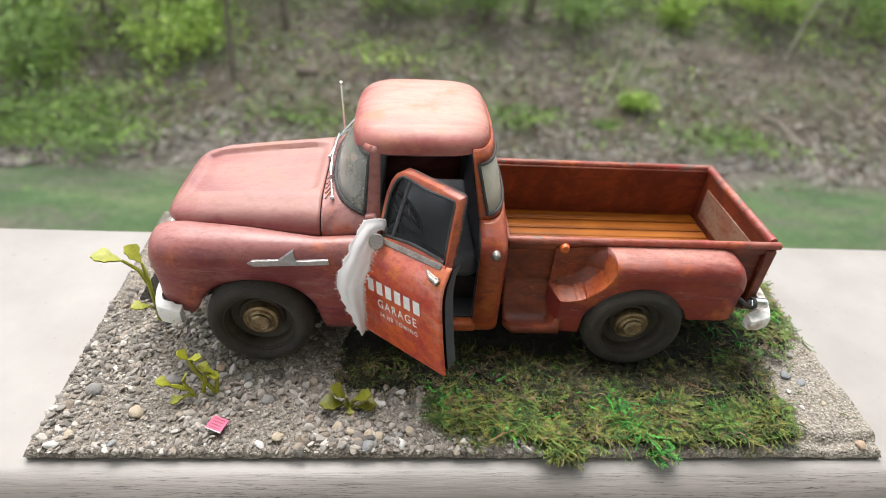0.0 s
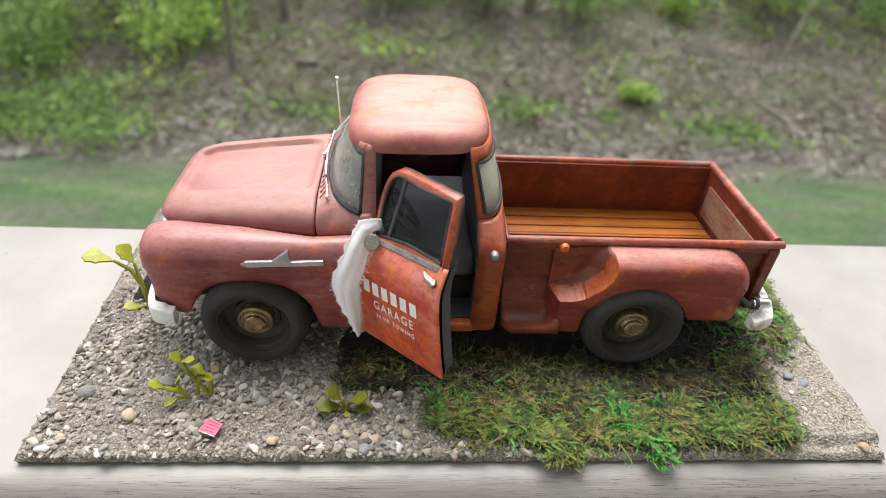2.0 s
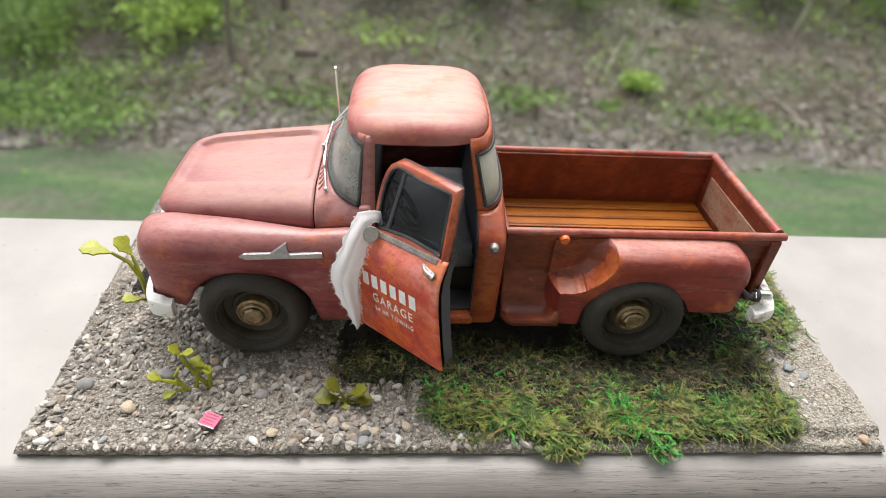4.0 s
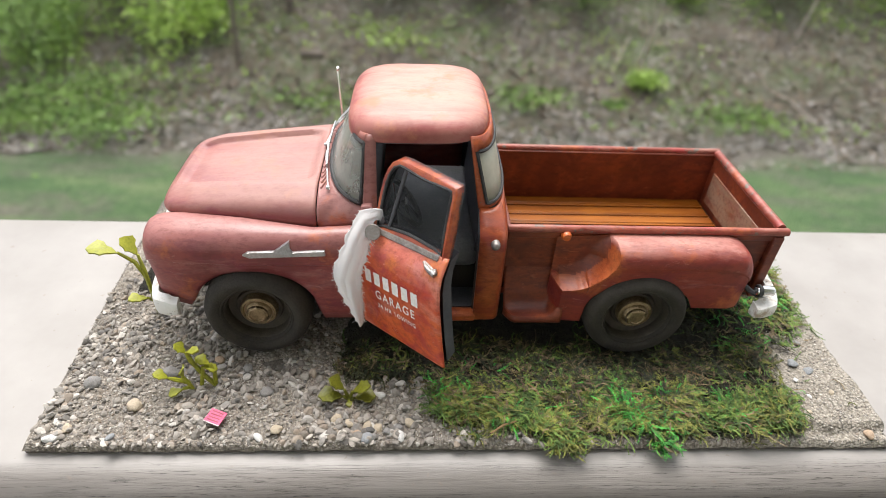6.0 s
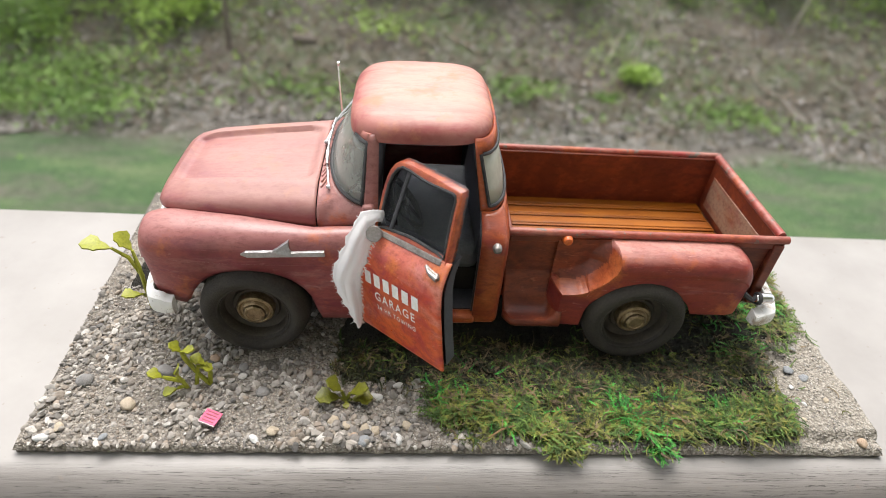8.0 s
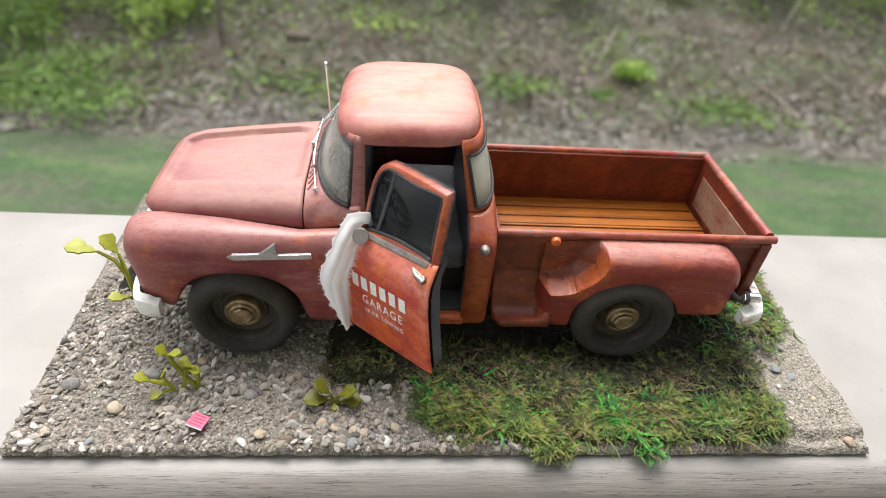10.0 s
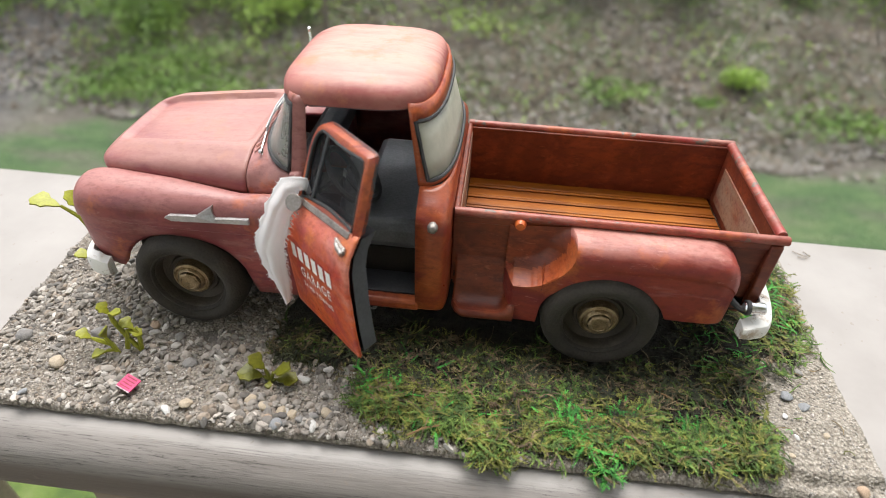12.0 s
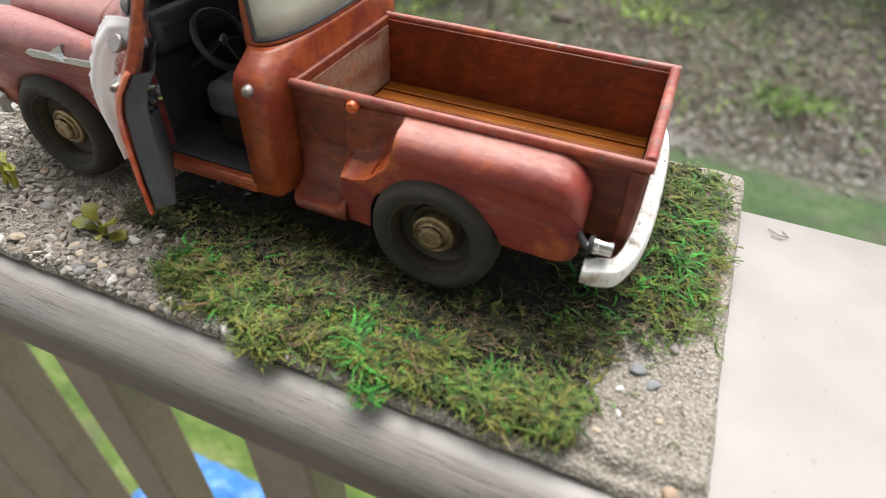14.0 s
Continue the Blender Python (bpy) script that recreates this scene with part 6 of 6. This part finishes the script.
for x, y, l, a in [(1.62, 0.22, 0.20, -0.75), (0.62, 0.42, 0.18, -0.95), (1.98, 0.58, 0.24, -0.6), (0.98, 0.62, 0.16, -0.4), (2.35, 0.42, 0.15, -0.4), (1.55, 0.12, 0.14, -0.7), (2.15, 0.12, 0.16, -0.5), (0.35, 0.08, 0.22, 0.5)]:
    z = base_z(x, y) + moss_height(x, y) + 0.012
    p, q = Vector((x - l / 2 * math.cos(a), y - l / 2 * math.sin(a), z + 0.012)), Vector((x + l / 2 * math.cos(a), y + l / 2 * math.sin(a), z))
    solo("dry_stalk", tube([p, p.lerp(q, 0.5) + Vector((0, 0.012, 0.008)), q], [0.005, 0.008, 0.005], 5), STALK, "dry brown stalk lying in the moss", "stalk", at=(x, y, z - 0.02), group="dry stalks in the moss")

# ---- gravel ----
def stone_mat(name, cols):
    m, t, b = nodes(name)
    info = t.nodes.new("ShaderNodeObjectInfo")
    geo = t.nodes.new("ShaderNodeNewGeometry")
    add = t.nodes.new("ShaderNodeMath")
    add.operation = "ADD"
    t.links.new(info.outputs["Random"], add.inputs[0])
    t.links.new(geo.outputs["Random Per Island"], add.inputs[1])
    fr_ = t.nodes.new("ShaderNodeMath")
    fr_.operation = "FRACT"
    t.links.new(add.outputs["Value"], fr_.inputs[0])
    col = ramp(t, fr_.outputs["Value"], [(i / (len(cols) - 1), c) for i, c in enumerate(cols)])
    col = blend(t, 0.28, col, ramp(t, noise_tex(t, 30, 4, 0.7), [(0.3, (0.10, 0.088, 0.075)), (0.7, (0.40, 0.365, 0.32))]))
    t.links.new(col, b.inputs["Base Color"])
    b.inputs["Roughness"].default_value = 0.85
    bumped(t, b, noise_tex(t, 45, 4, 0.7), 0.5, 0.0006)
    return m


STONE = stone_mat("mixed_gravel", [(0.15, 0.137, 0.124), (0.35, 0.318, 0.28), (0.185, 0.168, 0.15), (0.45, 0.41, 0.365), (0.07, 0.069, 0.071), (0.35, 0.28, 0.215), (0.66, 0.63, 0.59), (0.115, 0.105, 0.095)])


def pebble_bm(seed, sub=2):
    """A worn stone with a few broken faces."""
    bm = bmesh.new()
    bmesh.ops.create_icosphere(bm, subdivisions=sub, radius=1.0)
    o = Vector((seed * 3.1, seed * 1.7, seed))
    pr = random.Random(int(seed * 7))
    cuts = [(Vector((pr.gauss(0, 1), pr.gauss(0, 1), pr.gauss(0, 1))).normalized(), pr.uniform(0.55, 0.85)) for _ in range(4)]
    for v in bm.verts:
        v.co = v.co * (1 + 0.40 * noise.noise(v.co * 0.9 + o) + 0.12 * noise.noise(v.co * 2.5 + o))
        for nrm, far_ in cuts:
            over = v.co.dot(nrm) - far_
            if over > 0:
                v.co -= nrm * (over * 0.8)
        v.co.z *= 0.75
    return bm


def gravel_cover(x, y):
    if y > 0.72 and (abs(x + 1.45) < 0.16 or abs(x - 1.45) < 0.16):
        return 0
    return (1 - min(1, 1.3 * moss_cover(x, y))) * (1.0 if x < 1 else 0.5)


verts, faces = [], []
tmpl, tiny = [], []
for s_ in range(8):
    for lst, sub in ((tmpl, 2), (tiny, 1)):
        bm = pebble_bm(s_ + 20, sub) if sub == 1 or s_ < 8 else None
        bm.verts.ensure_lookup_table()
        lst.append((np.array([v.co[:] for v in bm.verts]), [[v.index for v in f.verts] for f in bm.faces]))
        bm.free()
for q_ in range(78000):
    x, y = rnd.uniform(-2.84, 3.15), rnd.uniform(0.0, 3.0) if rnd.random() < 0.25 else rnd.uniform(0.0, 1.2)
    if q_ % 4 == 0:
        x, y = rnd.uniform(-2.96, -1.8), rnd.uniform(0.6, 3.0)
        if x < edge_x(y)[0] + 0.01:
            continue
    if rnd.random() > gravel_cover(x, y):
        continue
    coarse = x < 1
    rich = 0.5 + 0.5 * smooth01(-0.25, 0.25, noise.noise((x * 2.6, y * 2.6, 33)))
    r_ = (0.0045 if coarse else 0.003) + (0.034 * rich if coarse else 0.008) * rnd.random() ** (12.0 if coarse else 5.0)
    tv, tf = (tmpl if r_ > 0.016 else tiny)[rnd.randrange(8)]
    m3 = np.array(Euler((rnd.uniform(-0.9, 0.9), rnd.uniform(-0.9, 0.9), rnd.uniform(0, 6.28))).to_matrix())
    pts = (tv * (r_ * np.array([rnd.uniform(0.9, 1.7), 1, rnd.uniform(0.6, 1.0)]))) @ m3.T + np.array([x, y, base_z(x, y) + r_ * 0.25])
    i = len(verts)
    verts += (pts * S).tolist()
    faces += [[a + i for a in f] for f in tf]
me = bpy.data.meshes.new("gravel")
me.from_pydata(verts, [], faces)
me.materials.append(STONE)
tagged(new("gravel", me), "fine mixed grey and tan gravel strewn over the base", "gravel", kind="stuff")

pebble_meshes = [to_mesh("pebble", pebble_bm(s_ + 1), STONE, Vector((0, 0, 0)), S) for s_ in range(9)]


def pebble(x, y, r_, mesh=None, mat=None, stretch=1.2):
    ob = new("pebble", mesh or pebble_meshes[rnd.randrange(9)])
    ob.parent = base
    ob.matrix_basis = Matrix.LocRotScale(Vector((x, y, base_z(x, y) + r_ * 0.40)) * S, Euler((rnd.uniform(-0.4, 0.4), rnd.uniform(-0.4, 0.4), rnd.uniform(0, 6.28))), Vector((r_ * stretch, r_, r_ * rnd.uniform(0.7, 0.95))))
    return ob


def tinted(name, c1, c2):
    mt = plain(name, c1, c2, 10, 0.8, bump=0.3)
    return to_mesh("pebble", pebble_bm(rnd.uniform(1, 30), 3), mt, Vector((0, 0, 0)), S)


WHITE_ST, TAN_ST, BLUE_ST, GREY_ST, ORANGE_ST = (tinted("white_stone", (0.55, 0.54, 0.52), (0.72, 0.71, 0.69)), tinted("tan_stone", (0.36, 0.295, 0.21), (0.51, 0.435, 0.335)), tinted("blue_grey_stone", (0.18, 0.19, 0.20), (0.31, 0.32, 0.33)), tinted("grey_stone", (0.18, 0.17, 0.165), (0.30, 0.29, 0.275)), tinted("orange_stone", (0.34, 0.235, 0.16), (0.47, 0.35, 0.25)))
for x, y, r_, me_ in [(-2.70, 0.055, 0.058, WHITE_ST), (-1.215, 0.115, 0.062, TAN_ST), (-1.79, 0.78, 0.062, ORANGE_ST), (-2.62, 0.52, 0.085, GREY_ST), (-2.25, 0.33, 0.07, TAN_ST), (-2.63, 0.13, 0.05, TAN_ST), (-2.1, 0.62, 0.10, GREY_ST), (-1.95, 0.66, 0.06, GREY_ST),
                      (-0.60, 0.045, 0.062, BLUE_ST), (-0.72, 0.17, 0.05, TAN_ST), (-0.60, 0.15, 0.05, TAN_ST), (-0.36, 0.06, 0.05, WHITE_ST), (-0.30, 0.18, 0.055, TAN_ST), (-0.53, 0.42, 0.055, WHITE_ST), (-0.82, 0.20, 0.055, TAN_ST), (-1.33, 0.06, 0.048, WHITE_ST), (-1.55, 0.70, 0.06, GREY_ST), (-1.35, 0.45, 0.07, GREY_ST), (-0.45, 0.10, 0.048, GREY_ST), (-0.38, 0.14, 0.046, GREY_ST), (-0.66, 0.09, 0.045, ORANGE_ST), (-0.52, 0.14, 0.05, TAN_ST), (-2.32, 0.06, 0.05, BLUE_ST), (-2.0, 0.42, 0.05, WHITE_ST), (-0.55, 0.06, 0.04, GREY_ST)]:
    pebble(x, y, r_ * 0.66, me_, stretch=1.15)
for x, y, r_, me_ in [(2.78, 0.70, 0.040, BLUE_ST), (2.86, 0.62, 0.034, BLUE_ST), (2.70, 0.52, 0.022, WHITE_ST), (2.55, 0.38, 0.018, WHITE_ST), (2.95, 0.95, 0.026, GREY_ST), (3.02, 0.06, 0.034, ORANGE_ST), (2.72, 0.36, 0.016, WHITE_ST), (2.92, 0.40, 0.018, TAN_ST), (2.64, 0.22, 0.018, TAN_ST)]:
    pebble(x, y, r_, me_, stretch=1.3)
made_ = 0
while made_ < 250:
    x, y = rnd.uniform(-2.76, 0.05), rnd.uniform(0.02, 1.9)
    if made_ % 4 == 0:
        x, y = rnd.uniform(-0.85, -0.15), rnd.uniform(0.0, 0.25)
    if rnd.random() > gravel_cover(x, y):
        continue
    pebble(x, y, 0.010 + 0.019 * rnd.random() ** 2.8 + (0.007 if made_ % 4 == 0 else 0))
    made_ += 1
